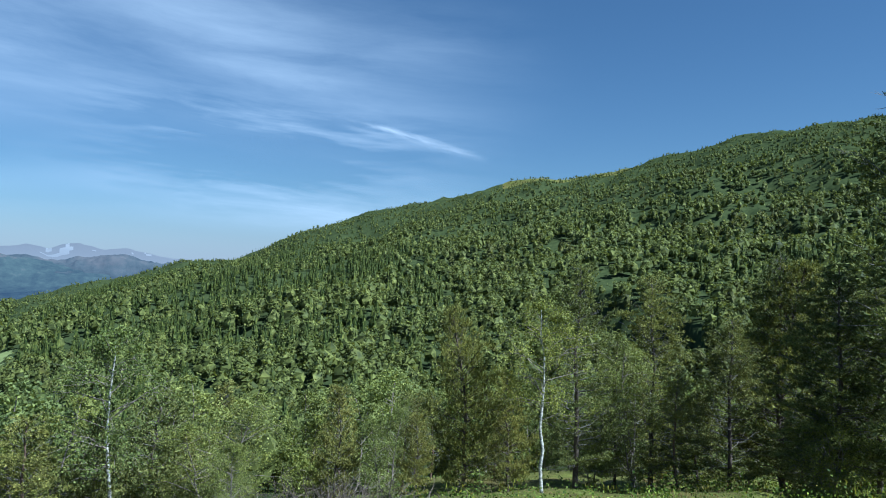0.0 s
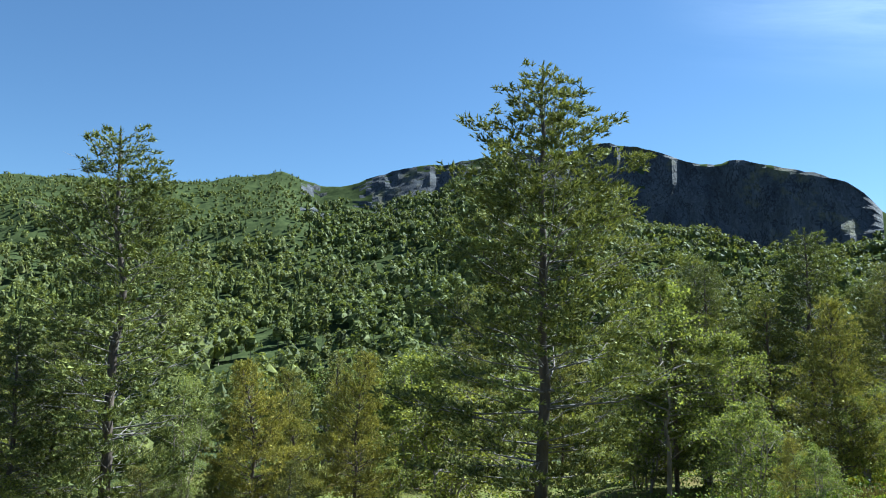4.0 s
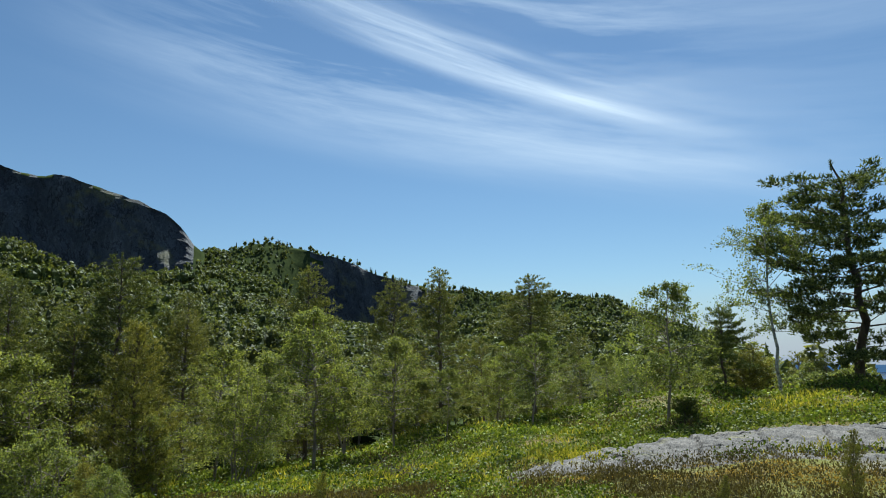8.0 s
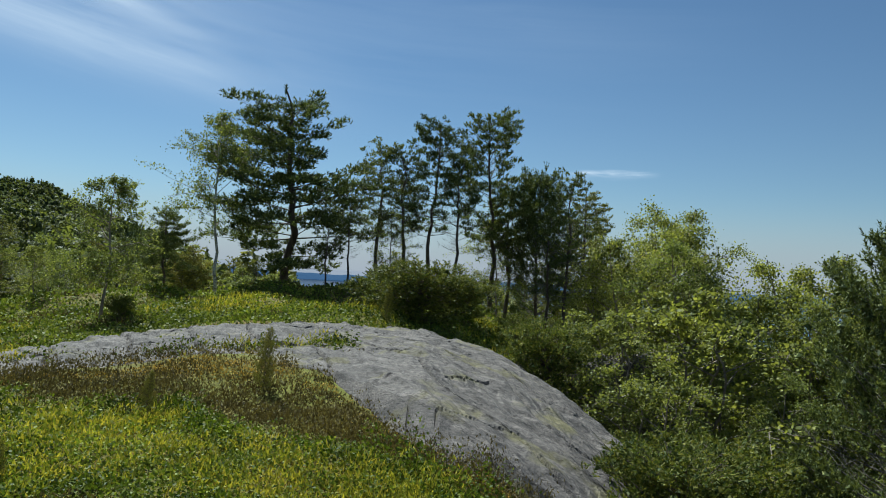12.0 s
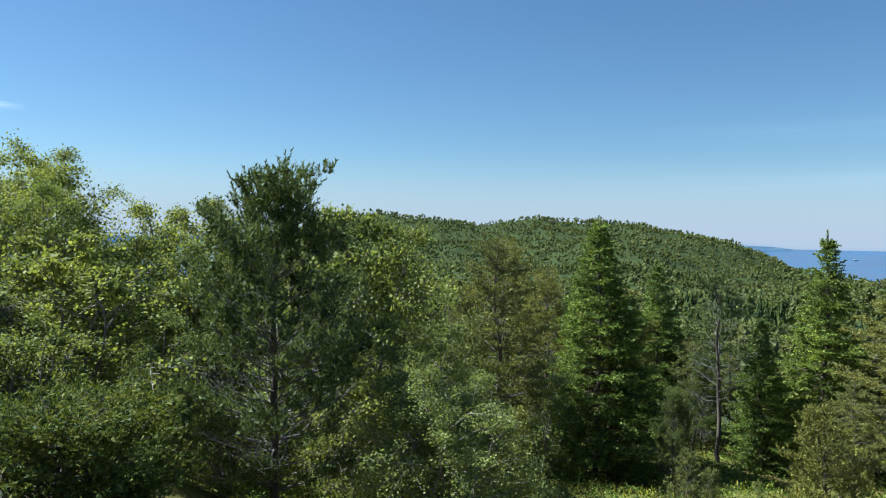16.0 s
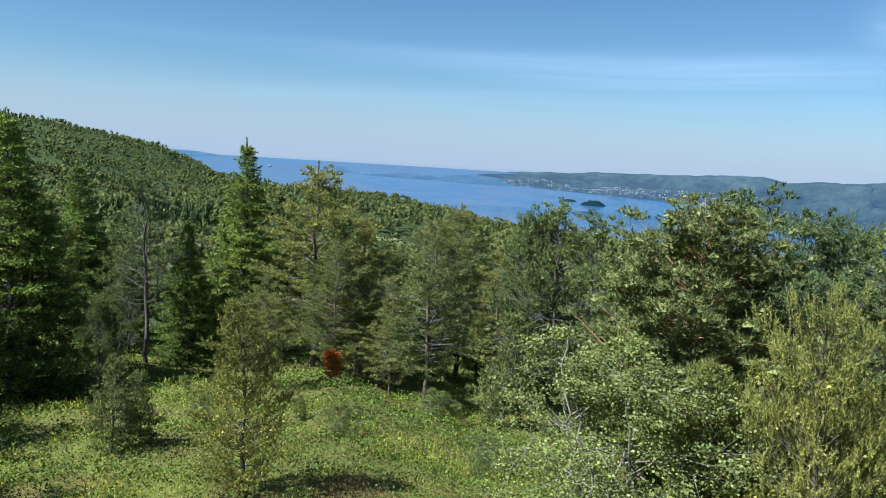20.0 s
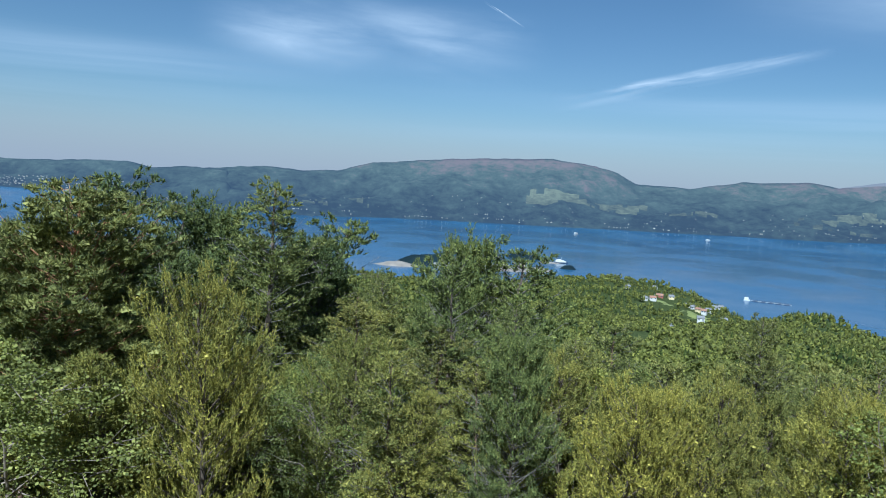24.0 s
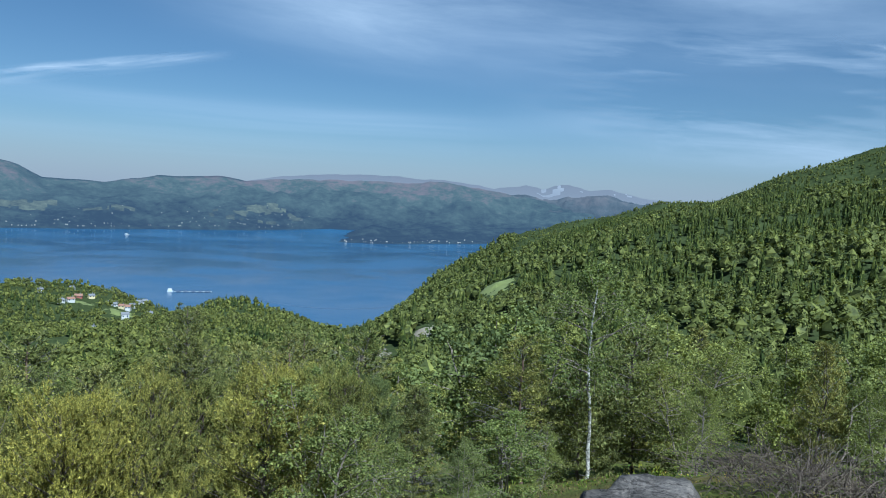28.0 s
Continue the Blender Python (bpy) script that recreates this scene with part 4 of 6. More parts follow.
def conifer(name, seed, label, group, height=10.0, bare=0.2, spread=0.2, gap=0.36, per=5, shoots=9, count=7, length=0.13, width=0.019,
            rise=(-0.25, 0.75), shape=0.8, dead=0.0, bend=0.06, mats=None, thick=0.012, flat=0.35, irregular=0.3, fan=0.55, lift=0.5, shoot=0.13, side=0.42, pad=0.30, curl=0.28, heart=0.38):
    """A trunk with whorls of limbs; each limb forks into twigs that end in pads of needle shoots, with gaps between the pads."""
    rng = np.random.default_rng(seed)
    top = np.array([rng.normal() * bend * 3, rng.normal() * bend * 3, height])
    tr = wander(rng, (0, 0, -0.35), top, 14, bend)
    rad = np.linspace(1, 0.06, 14) ** 0.85 * height * thick + 0.012
    wood = [tube(tr, rad, 9)]
    limbs, P, D, hearts = [], [], [], []
    z = bare * height
    while z < height * 0.975:
        u = (z - bare * height) / (height * (1 - bare))
        full = spread * height * (1 - u) ** shape * min(1.0, 0.6 + u * 2.0) + 0.12
        for a in rng.uniform(0, 6.28) + np.arange(per) * 6.28 / per:
            a += rng.normal() * 0.35
            zz = min(max(z + rng.normal() * gap * 0.22, 0.02 * height), height * 0.97)
            base = np.array([np.interp(zz, tr[:, 2], tr[:, c]) for c in range(3)])
            L = full * rng.uniform(1 - irregular, 1 + irregular)
            up = rise[0] + (rise[1] - rise[0]) * u + rng.normal() * 0.12
            d = np.array([math.cos(a), math.sin(a), up])
            t = np.linspace(0, 1, 5)[:, None]
            pts = base + d * L * t + np.array([0, 0, L * curl]) * t * t
            pts[1:] += rng.normal(size=(4, 3)) * L * 0.04
            limbs.append(tube(pts[[0, 2, 4]], np.linspace(1, 0.2, 3) * (0.007 + L * 0.009), 4))
            gone = rng.uniform() < dead * (1 - u) * 1.6
            k = max(2, int(1.6 + L * 2.0))
            s = np.append(np.linspace(0.38, 0.9, k) + rng.normal(size=k) * 0.04, 0.98)
            sign = np.append(np.where(np.arange(k) % 2, 1.0, -1.0), 0.0)[:, None]
            go = unit(np.array([d[0], d[1], 0.0]) * 0.8 + sign * np.array([-d[1], d[0], 0.0]) * 0.85 + rng.normal(size=(k + 1, 3)) * 0.2 + np.array([0, 0, 0.5 * lift]))
            go *= (L * side * (1.25 - 0.7 * s) * rng.uniform(0.7, 1.25, k + 1))[:, None]
            root = np.stack([np.interp(s, np.linspace(0, 1, 5), pts[:, c]) for c in range(3)], 1)
            for o, e in zip(root, go):
                limbs.append(tube(np.array([o, o + e * 0.9]), (0.005 + L * 0.002, 0.003), 3))
                if gone:
                    for _ in range(2):
                        q = o + e * rng.uniform(0.3, 0.9)
                        limbs.append(tube(np.array([q, q + unit(unit(e) + rng.normal(size=3) * 0.7) * (0.12 + 0.35 * np.linalg.norm(e))]), (0.005, 0.002), 3))
            if gone:
                continue
            R = np.clip(0.45 * np.linalg.norm(go, axis=1) + 0.08, 0.12, pad)
            m = np.maximum(3, (shoots * (R / 0.28) ** 2 * rng.uniform(0.7, 1.3, k + 1)).astype(int))
            w = np.repeat(np.arange(k + 1), m)
            th, q = rng.uniform(0, 6.28, len(w)), np.sqrt(rng.uniform(0, 1, len(w)))
            out = np.stack([np.cos(th) * q, np.sin(th) * q, 0 * q], 1)
            spot = root[w] + go[w] * 0.72 + out * R[w][:, None]
            spot[:, 2] += R[w] * flat * (rng.normal(size=len(w)) * 0.55 + 0.5 * (1 - q * q))
            P.append(spot)
            hearts.append(lumps(rng, root + go * 0.72, R * heart, R * heart * (0.35 + flat * 0.6)))
            D.append(unit(out * 0.55 + unit(go[w]) * 0.45 + np.array([0, 0, lift]) + rng.normal(size=(len(w), 3)) * 0.22))
        z += gap * rng.uniform(0.75, 1.25) * (1.0 - 0.35 * u)
    P.append(tr[-1] + np.linspace(-0.05, 0.02, 8)[:, None] * np.array([0, 0, height * 0.5]))
    D.append(np.tile([0, 0, 1.0], (8, 1)))
    P, D = np.repeat(np.concatenate(P), count, 0), np.repeat(np.concatenate(D), count, 0)
    d = unit(D + rng.normal(size=D.shape) * fan)
    o = P + D * shoot * rng.uniform(-0.5, 0.5, (len(P), 1))
    g = unit(np.cross(d, rng.normal(size=d.shape))) * width
    crown = np.stack([o + g, o - g, o + d * length * rng.uniform(0.7, 1.25, (len(P), 1))], 1).reshape(-1, 3)
    crown = np.concatenate([crown] + hearts)
    return assemble(name, label, "tree", group, wood, limbs, crown, mats, False)


def leaf_quads(rng, P, size):
    """Small pointed leaves at the points P, four corners each."""
    n = len(P)
    d = unit(rng.normal(size=(n, 3)) - np.array([0, 0, 0.35]))
    s = unit(np.cross(d, rng.normal(size=(n, 3)) + np.array([0, 0, 0.5])))
    z = size * rng.uniform(0.6, 1.3, (n, 1))
    return np.stack([P, P + d * z * 0.45 + s * z * 0.36, P + d * z, P + d * z * 0.45 - s * z * 0.36], 1).reshape(-1, 3)


def broadleaf(name, seed, label, group, height=6.0, stems_n=1, bare=0.3, spread=0.28, limbs_n=30, leaf_n=12000, leaf=0.06, bend=0.10, mats=None, thick=0.011, loose=1.0, category="tree", lean=0.0, twigs=True):
    """Stems, limbs and drooping twigs; the leaves sit in sprays along the twigs, with gaps between the sprays."""
    rng = np.random.default_rng(seed)
    wood, limbs, P = [], [], []
    for q in range(stems_n):
        a = rng.uniform(0, 6.28)
        out = np.array([math.cos(a), math.sin(a), 0]) * (0 if stems_n == 1 else rng.uniform(0.1, 0.28) * height)
        h = height * (1 if q == 0 else rng.uniform(0.7, 0.95))
        foot = np.array([0, 0, -0.3]) if stems_n == 1 else np.array([math.cos(a), math.sin(a), 0]) * 0.12 - np.array([0, 0, 0.3])
        top = out + np.array([lean * height, rng.normal() * bend * 2, h])
        tr = wander(rng, foot, top, 12, bend * 0.8)
        wood.append(tube(tr, np.linspace(1, 0.1, 12) * height * thick / math.sqrt(stems_n) ** 0.6 + 0.006, 8))
        n = limbs_n // stems_n
        for u in np.linspace(bare, 0.98, n) + rng.normal(size=n) * 0.02:
            b = np.array([np.interp(u * 11, np.arange(12), tr[:, c]) for c in range(3)])
            a = rng.uniform(0, 6.28)
            w = math.sin(min(1.0, (u - bare) / (1 - bare) * 0.8 + 0.25) * math.pi) ** 0.7
            L = spread * height * w * rng.uniform(0.6, 1.25) + 0.15
            d = np.array([math.cos(a), math.sin(a), rng.uniform(0.35, 1.0)])
            t = np.linspace(0, 1, 5)[:, None]
            pts = b + d * L * t - np.array([0, 0, 0.35 * L]) * t * t
            pts[1:] += rng.normal(size=(4, 3)) * L * 0.06
            limbs.append(tube(pts[[0, 2, 4]], np.linspace(1, 0.2, 3) * (0.005 + L * 0.011), 3))
            for _ in range(6):
                s = rng.uniform(0.35, 1.0)
                o = np.array([np.interp(s * 4, np.arange(5), pts[:, c]) for c in range(3)])
                e = unit(d * 0.6 + rng.normal(size=3) * 0.8) * (L * rng.uniform(0.25, 0.55) + 0.03 * height)
                if twigs:
                    limbs.append(tube(np.array([o, o + e - np.array([0, 0, 0.12 * L])]), (0.006, 0.003), 3))
                m = max(4, int(leaf_n / (limbs_n * 6.0) * rng.uniform(0.5, 1.5)))
                t = rng.uniform(0.15, 1.1, (m, 1))
                P.append(o + e * t - np.array([0, 0, 0.12 * L]) * t * t + rng.normal(size=(m, 3)) * np.array([1, 1, 0.7]) * (0.018 * height + 0.05) * loose)
    crown = leaf_quads(rng, np.concatenate(P), leaf)
    return assemble(name, label, category, group, wood, limbs, crown, mats, True)


PINES = (PINE_BARK, GREY_WOOD, PINE)
DARKS = (PINE_BARK, PINE_BARK, PINE_DARK)
FIRS = (PINE_BARK, PINE_BARK, SPRUCE)
KIND = {
    "tall": lambda: conifer("pine_tree", 1, "tall slender pine with olive green needles", "pines on the slope", 12, 0.08, 0.20, 0.46, 5, 15, 7, dead=0.16, mats=(PINE_BARK, GREY_WOOD, PINE_MID), shape=0.7, irregular=0.42),
    "tall_b": lambda: conifer("pine_tree", 42, "tall dense pine with dark olive needles", "pines on the slope", 12, 0.07, 0.235, 0.44, 5, 16, 7, dead=0.12, mats=(PINE_BARK, GREY_WOOD, PINE_MID), shape=0.72, rise=(-0.15, 0.8), irregular=0.45),
    "gaunt": lambda: conifer("pine_tree", 23, "tall open pine with a warm brown trunk", "pines round the clearing", 12, 0.17, 0.215, 0.46, 5, 17, 7, dead=0.2, mats=(WARM_BARK, GREY_WOOD, PINE), shape=0.68, irregular=0.5, rise=(-0.1, 0.7), bend=0.1),
    "young": lambda: conifer("young_pine", 3, "young bushy pine with yellow-green needles", "young pines on the slope", 6, 0.05, 0.25, 0.30, 6, 15, 11, 0.10, 0.011, mats=(PINE_BARK, PINE_BARK, PINE_YOUNG), shape=0.75, rise=(0.0, 0.9), lift=0.8, pad=0.24, heart=0.3),
    "young_b": lambda: conifer("young_pine", 4, "young pine with upright yellow-green shoots", "young pines on the slope", 6, 0.06, 0.25, 0.36, 5, 10, 24, 0.09, 0.009, mats=(PINE_BARK, PINE_BARK, PINE_YOUNG), shape=0.6, rise=(0.25, 1.2), fan=0.5, lift=1.7, shoot=0.34, pad=0.24, flat=0.6, heart=0.25),
    "broad": lambda: conifer("broad_pine", 5, "broad old pine with an orange-brown trunk", "pines on the slope", 9, 0.10, 0.33, 0.36, 6, 22, 8, 0.11, 0.014, mats=(RED_BARK, RED_BARK, PINE), shape=0.55, rise=(-0.05, 0.7), bend=0.12, irregular=0.45, thick=0.018, lift=0.7, pad=0.34, heart=0.62),
    "crooked": lambda: conifer("crooked_pine", 6, "wind-shaped pine with a dark crooked trunk", "pines on the knoll", 8, 0.16, 0.27, 0.52, 5, 20, 7, 0.13, 0.020, mats=DARKS, shape=0.42, rise=(-0.12, 0.35), bend=0.14, irregular=0.7, thick=0.019, pad=0.36, flat=0.45, curl=0.12),
    "knoll": lambda: conifer("knoll_pine", 7, "dark pine with a bare lower trunk", "pines on the knoll", 9, 0.36, 0.18, 0.46, 5, 19, 7, 0.13, 0.020, mats=DARKS, shape=0.5, rise=(0.0, 0.7), bend=0.09, irregular=0.55, dead=0.2, lift=0.8, pad=0.3),
    "thin": lambda: conifer("thin_pine", 8, "thin half-bare pine with dark tufts at the top", "pines on the knoll", 9, 0.34, 0.14, 0.46, 5, 17, 7, 0.13, 0.020, mats=(PINE_BARK, GREY_WOOD, PINE_DARK), shape=0.5, dead=0.5, bend=0.09, irregular=0.55, lift=0.8, rise=(0.0, 0.8)),
    "bare": lambda: conifer("half_dead_pine", 9, "half-dead pine with bare grey lower branches", "half-dead pines", 9, 0.10, 0.25, 0.34, 6, 15, 16, 0.11, 0.016, mats=(PINE_BARK, GREY_WOOD, PINE_DARK), shape=0.6, dead=0.46, rise=(0.1, 0.9), irregular=0.4, fan=0.6, lift=1.2, shoot=0.34, pad=0.22, flat=0.6, heart=0.5),
    "spruce": lambda: conifer("spruce_tree", 10, "pointed green spruce with drooping boughs", "spruces in the clearing", 11, 0.03, 0.24, 0.36, 8, 14, 7, 0.13, 0.024, mats=FIRS, shape=1.0, rise=(-0.3, 0.5), irregular=0.25, flat=0.25, lift=0.1, side=0.40, shoot=0.2, fan=0.45, curl=0.12),
    "spruce_b": lambda: conifer("spruce_tree", 11, "slim green spruce with drooping boughs", "spruces in the clearing", 11, 0.04, 0.20, 0.36, 8, 14, 7, 0.13, 0.024, mats=FIRS, shape=1.0, rise=(-0.3, 0.5), irregular=0.3, flat=0.25, lift=0.1, shoot=0.2, fan=0.45, curl=0.12),
    "birch": lambda: broadleaf("birch_tree", 12, "slender birch with a white trunk and sparse leaves", "birches on the slope", 7, 1, 0.40, 0.22, 34, 9000, 0.075, 0.09, (BIRCH_BARK, BIRCH_TWIG, BIRCH), 0.010, 0.6),
    "birch_b": lambda: broadleaf("birch_tree", 13, "small leafy birch with a grey trunk", "birches on the knoll", 5, 1, 0.25, 0.25, 34, 11000, 0.07, 0.08, (BIRCH_TWIG, BIRCH_TWIG, BIRCH), 0.011, 0.6),
    "birch_c": lambda: broadleaf("birch_tree", 14, "small leafy birch with many stems", "birches on the knoll", 5, 4, 0.28, 0.25, 44, 14000, 0.07, 0.08, (BIRCH_TWIG, BIRCH_TWIG, BIRCH), 0.012, 0.6),
    "willow": lambda: broadleaf("willow_bush", 15, "leafy grey-green willow bush", "bushes on the slope", 4, 6, 0.10, 0.32, 66, 34000, 0.05, 0.10, (BIRCH_TWIG, BIRCH_TWIG, WILLOW), 0.012, 0.8, "bush"),
    "bush": lambda: broadleaf("birch_bush", 16, "bright green birch bush", "bushes on the slope", 3, 5, 0.08, 0.32, 50, 13000, 0.062, 0.08, (BIRCH_TWIG, BIRCH_TWIG, BIRCH), 0.012, 0.75, "bush"),
    "juniper": lambda: conifer("juniper_bush", 17, "low dark green juniper bush", "junipers on the knoll", 1.8, 0.02, 0.50, 0.13, 8, 20, 7, 0.075, 0.014, mats=(PINE_BARK, PINE_BARK, JUNIPER), shape=0.45, rise=(0.1, 0.9), irregular=0.5, thick=0.02, flat=0.7, lift=0.5, pad=0.22, shoot=0.12),
    "rust": lambda: conifer("dead_pine_sapling", 18, "small dead pine with rust-red needles", "", 1.8, 0.05, 0.26, 0.16, 6, 14, 8, 0.09, 0.018, mats=(PINE_BARK, PINE_BARK, RUST), shape=0.5, rise=(0.1, 1.0)),
    "lean_p": lambda: conifer("pine_tree", 19, "thin pine with olive green needles", "pines on the slope", 9, 0.18, 0.20, 0.50, 5, 14, 7, 0.13, 0.022, dead=0.25, mats=(WARM_BARK, GREY_WOOD, PINE_MID), shape=0.65, irregular=0.45),
    "lean_y": lambda: conifer("young_pine", 20, "small olive green pine", "young pines on the slope", 5, 0.06, 0.25, 0.34, 5, 15, 7, 0.12, 0.02, mats=PINES, shape=0.75, lift=0.8),
    "lean_b": lambda: broadleaf("birch_tree", 21, "leafy green birch with thin grey stems", "birches on the slope", 8, 2, 0.16, 0.26, 48, 17000, 0.085, 0.08, (BIRCH_TWIG, BIRCH_TWIG, BIRCH), 0.011, 0.85),
    "lean_w": lambda: broadleaf("birch_tree", 22, "pale green birch with several stems", "birches on the slope", 8, 3, 0.13, 0.26, 51, 17000, 0.085, 0.08, (BIRCH_TWIG, BIRCH_TWIG, WILLOW), 0.011, 0.85),
    "far_p": lambda: conifer("pine_tree", 29, "pine with olive green needles in the woods", "pines on the slope", 9, 0.10, 0.20, 0.50, 5, 11, 6, 0.17, 0.034, dead=0.2, mats=PINES, shape=0.65, irregular=0.45, pad=0.34),
    "far_y": lambda: conifer("young_pine", 30, "small olive green pine in the woods", "young pines on the slope", 5, 0.06, 0.25, 0.40, 5, 11, 6, 0.16, 0.03, mats=PINES, shape=0.75, lift=0.7),
    "far_b": lambda: broadleaf("birch_tree", 31, "leafy green birch in the woods", "birches on the slope", 5, 2, 0.14, 0.28, 34, 7000, 0.11, 0.08, (BIRCH_TWIG, BIRCH_TWIG, BIRCH), 0.011, 0.9, twigs=False),
    "far_w": lambda: broadleaf("birch_tree", 32, "pale green birch in the woods", "birches on the slope", 5, 3, 0.12, 0.29, 36, 7000, 0.11, 0.08, (BIRCH_TWIG, BIRCH_TWIG, WILLOW), 0.011, 0.9, twigs=False),
}
HEIGHT = {"tall": 12, "gaunt": 12, "tall_b": 12, "young": 6, "young_b": 6, "broad": 9, "crooked": 8, "knoll": 9, "thin": 9, "bare": 9, "spruce": 11, "spruce_b": 11, "birch": 7, "birch_b": 5,
          "birch_c": 5, "willow": 4, "bush": 3, "juniper": 1.8, "rust": 1.8, "lean_p": 9, "lean_y": 5, "lean_b": 8, "lean_w": 8, "far_p": 9, "far_y": 5, "far_b": 5, "far_w": 5}
MODEL = {}


def plant(kind, az, r, h, turn=None, wide=1.0):
    """A tree of that kind in direction az, r metres off, h metres high."""
    if kind not in MODEL:
        MODEL[kind] = KIND[kind]()
    s = h / HEIGHT[kind]
    t = radians(turn) if turn is not None else (az * 7.3 + r * 3.1) % 6.28
    return copy_thing(MODEL[kind], Matrix.Translation(place(az, r)) @ Matrix.Rotation(t, 4, "Z") @ Matrix.Diagonal((s * wide, s * wide, s, 1)))

# ---- trees round the knoll: kind, direction, distance, height, breadth ----
for row in [("birch", -23.6, 28.2, 8.1, 1), ("young", 2, 21, 5.1, 0.8), ("tall", 10.3, 24, 7, 1), ("birch", 7.9, 20, 5, 1),
            ("tall", 21.1, 27, 6, 1.1), ("tall_b", 27.9, 24, 6.3, 1.2), ("tall", 24.6, 30, 8.5, 1), ("lean_y", -8, 22, 3.7, 0.7),
            ("lean_b", -4, 24, 3.4, 0.7), ("lean_y", -1.8, 20, 2.2, 0.8), ("lean_b", -15.8, 22, 2.8, 0.8), ("young", 5.2, 23, 3.6, 0.9),
            ("lean_w", 14.8, 26, 4.9, 1), ("lean_p", 17.6, 24, 3.8, 1), ("tall", 30.4, 26, 6.3, 1.1), ("tall", 13.2, 27, 5.2, 0.9),
            ("tall", 33.8, 24, 12.1, 1.15), ("tall_b", 65, 23, 13.9, 1.15), ("young", 43.7, 26, 5.5, 1), ("young", 51, 28, 5.8, 0.9),
            ("young", 46.5, 31, 5.8, 0.9), ("bush", 57.8, 27, 4.6, 1.2)]:
    plant(row[0], row[1], row[2], row[3], None, row[4])
for row in [("lean_p", 59.7, 36, 8.2, 0.9), ("tall", 74.5, 31, 7.9, 1), ("lean_w", 72.5, 33, 6.2, 1), ("young", 24.3, 30, 8.1, 1),
            ("lean_w", 38.7, 34, 5.9, 1), ("lean_p", 29.9, 33, 7.4, 1), ("tall", 15.7, 30, 8.5, 1), ("tall_b", 83.8, 37, 10.2, 1.1),
            ("tall", 76.8, 33, 9.1, 1), ("birch_b", 74, 29, 8.1, 1), ("lean_p", 80.6, 34, 7.2, 1), ("young", 85, 25, 5.4, 0.9),
            ("tall", 88.1, 33, 6.9, 1), ("birch_b", 90.6, 28, 4.7, 1), ("young", 82.3, 16, 1.3, 1.1), ("birch_c", 92.8, 26, 3.3, 1),
            ("lean_p", 59.7, 44, 11.1, 0.8), ("lean_w", 71.8, 36, 7.9, 1), ("birch_b", 78.9, 30, 5.6, 1), ("tall", 76.5, 35, 9.9, 1),
            ("tall", 96.8, 35, 9.2, 1), ("birch_b", 97.5, 24.2, 4.9, 1)]:
    plant(row[0], row[1], row[2], row[3], None, row[4])
for row in [("birch_c", 100, 24.5, 3.5, 1), ("birch_b", 103.4, 25.5, 3.7, 1), ("tall", 88.3, 36, 8, 1), ("tall", 103.4, 45, 9.9, 1),
            ("tall", 107, 30.2, 6.4, 1), ("tall_b", 114, 28.2, 5.2, 1.3), ("birch_b", 107.4, 24.8, 2.3, 0.9), ("birch_b", 113.9, 23.5, 2.8, 1.1),
            ("birch_b", 73.9, 38.5, 9.2, 1.1), ("bush", 83.6, 15, 1.1, 1), ("birch_c", 91.6, 22.8, 3.6, 1), ("birch_b", 93.8, 30, 4.3, 1),
            ("lean_p", 110, 42, 6, 1), ("birch_c", 105.3, 30, 2.7, 1), ("lean_p", 117.2, 45, 5.4, 1.2), ("lean_p", 80.8, 38, 8.2, 1),
            ("bush", 79.4, 18, 2.3, 1), ("birch_c", 111.1, 36, 4, 1), ("birch_c", 86.9, 25, 3.2, 1), ("birch_b", 123.7, 20.8, 3.7, 1),
            ("crooked", 127.8, 31, 3.3, 0.9), ("birch", 131.1, 29.5, 6.8, 1)]:
    plant(row[0], row[1], row[2], row[3], None, row[4])
for row in [("crooked", 136.2, 32.2, 8.3, 1.15), ("birch_b", 119.4, 28, 1.7, 1), ("lean_p", 132.2, 60, 7.1, 1), ("lean_p", 134.2, 60, 6.9, 1),
            ("juniper", 124.7, 19.8, 0.5, 1), ("lean_b", 115.8, 40, 4.8, 1), ("bush", 126, 36, 2, 1), ("knoll", 146.9, 31, 7.2, 1),
            ("knoll", 151.9, 32.2, 8.7, 1), ("thin", 142.9, 30, 5.6, 1.2), ("thin", 140.9, 30, 3.6, 1), ("thin", 145, 30, 5.7, 1.2),
            ("thin", 149, 30.2, 5.7, 1), ("thin", 139.2, 30.2, 3.2, 1), ("thin", 153.1, 33, 6.1, 1.2), ("bare", 155.3, 33.2, 7.2, 0.9),
            ("thin", 157.5, 29.8, 6.9, 0.9), ("tall_b", 158.9, 42, 10.8, 1), ("thin", 156.1, 29.8, 5.1, 1), ("birch_b", 144.2, 30, 3.1, 1),
            ("birch_b", 152.3, 32.8, 4.4, 1), ("lean_b", 163, 29, 7.8, 1)]:
    plant(row[0], row[1], row[2], row[3], None, row[4])
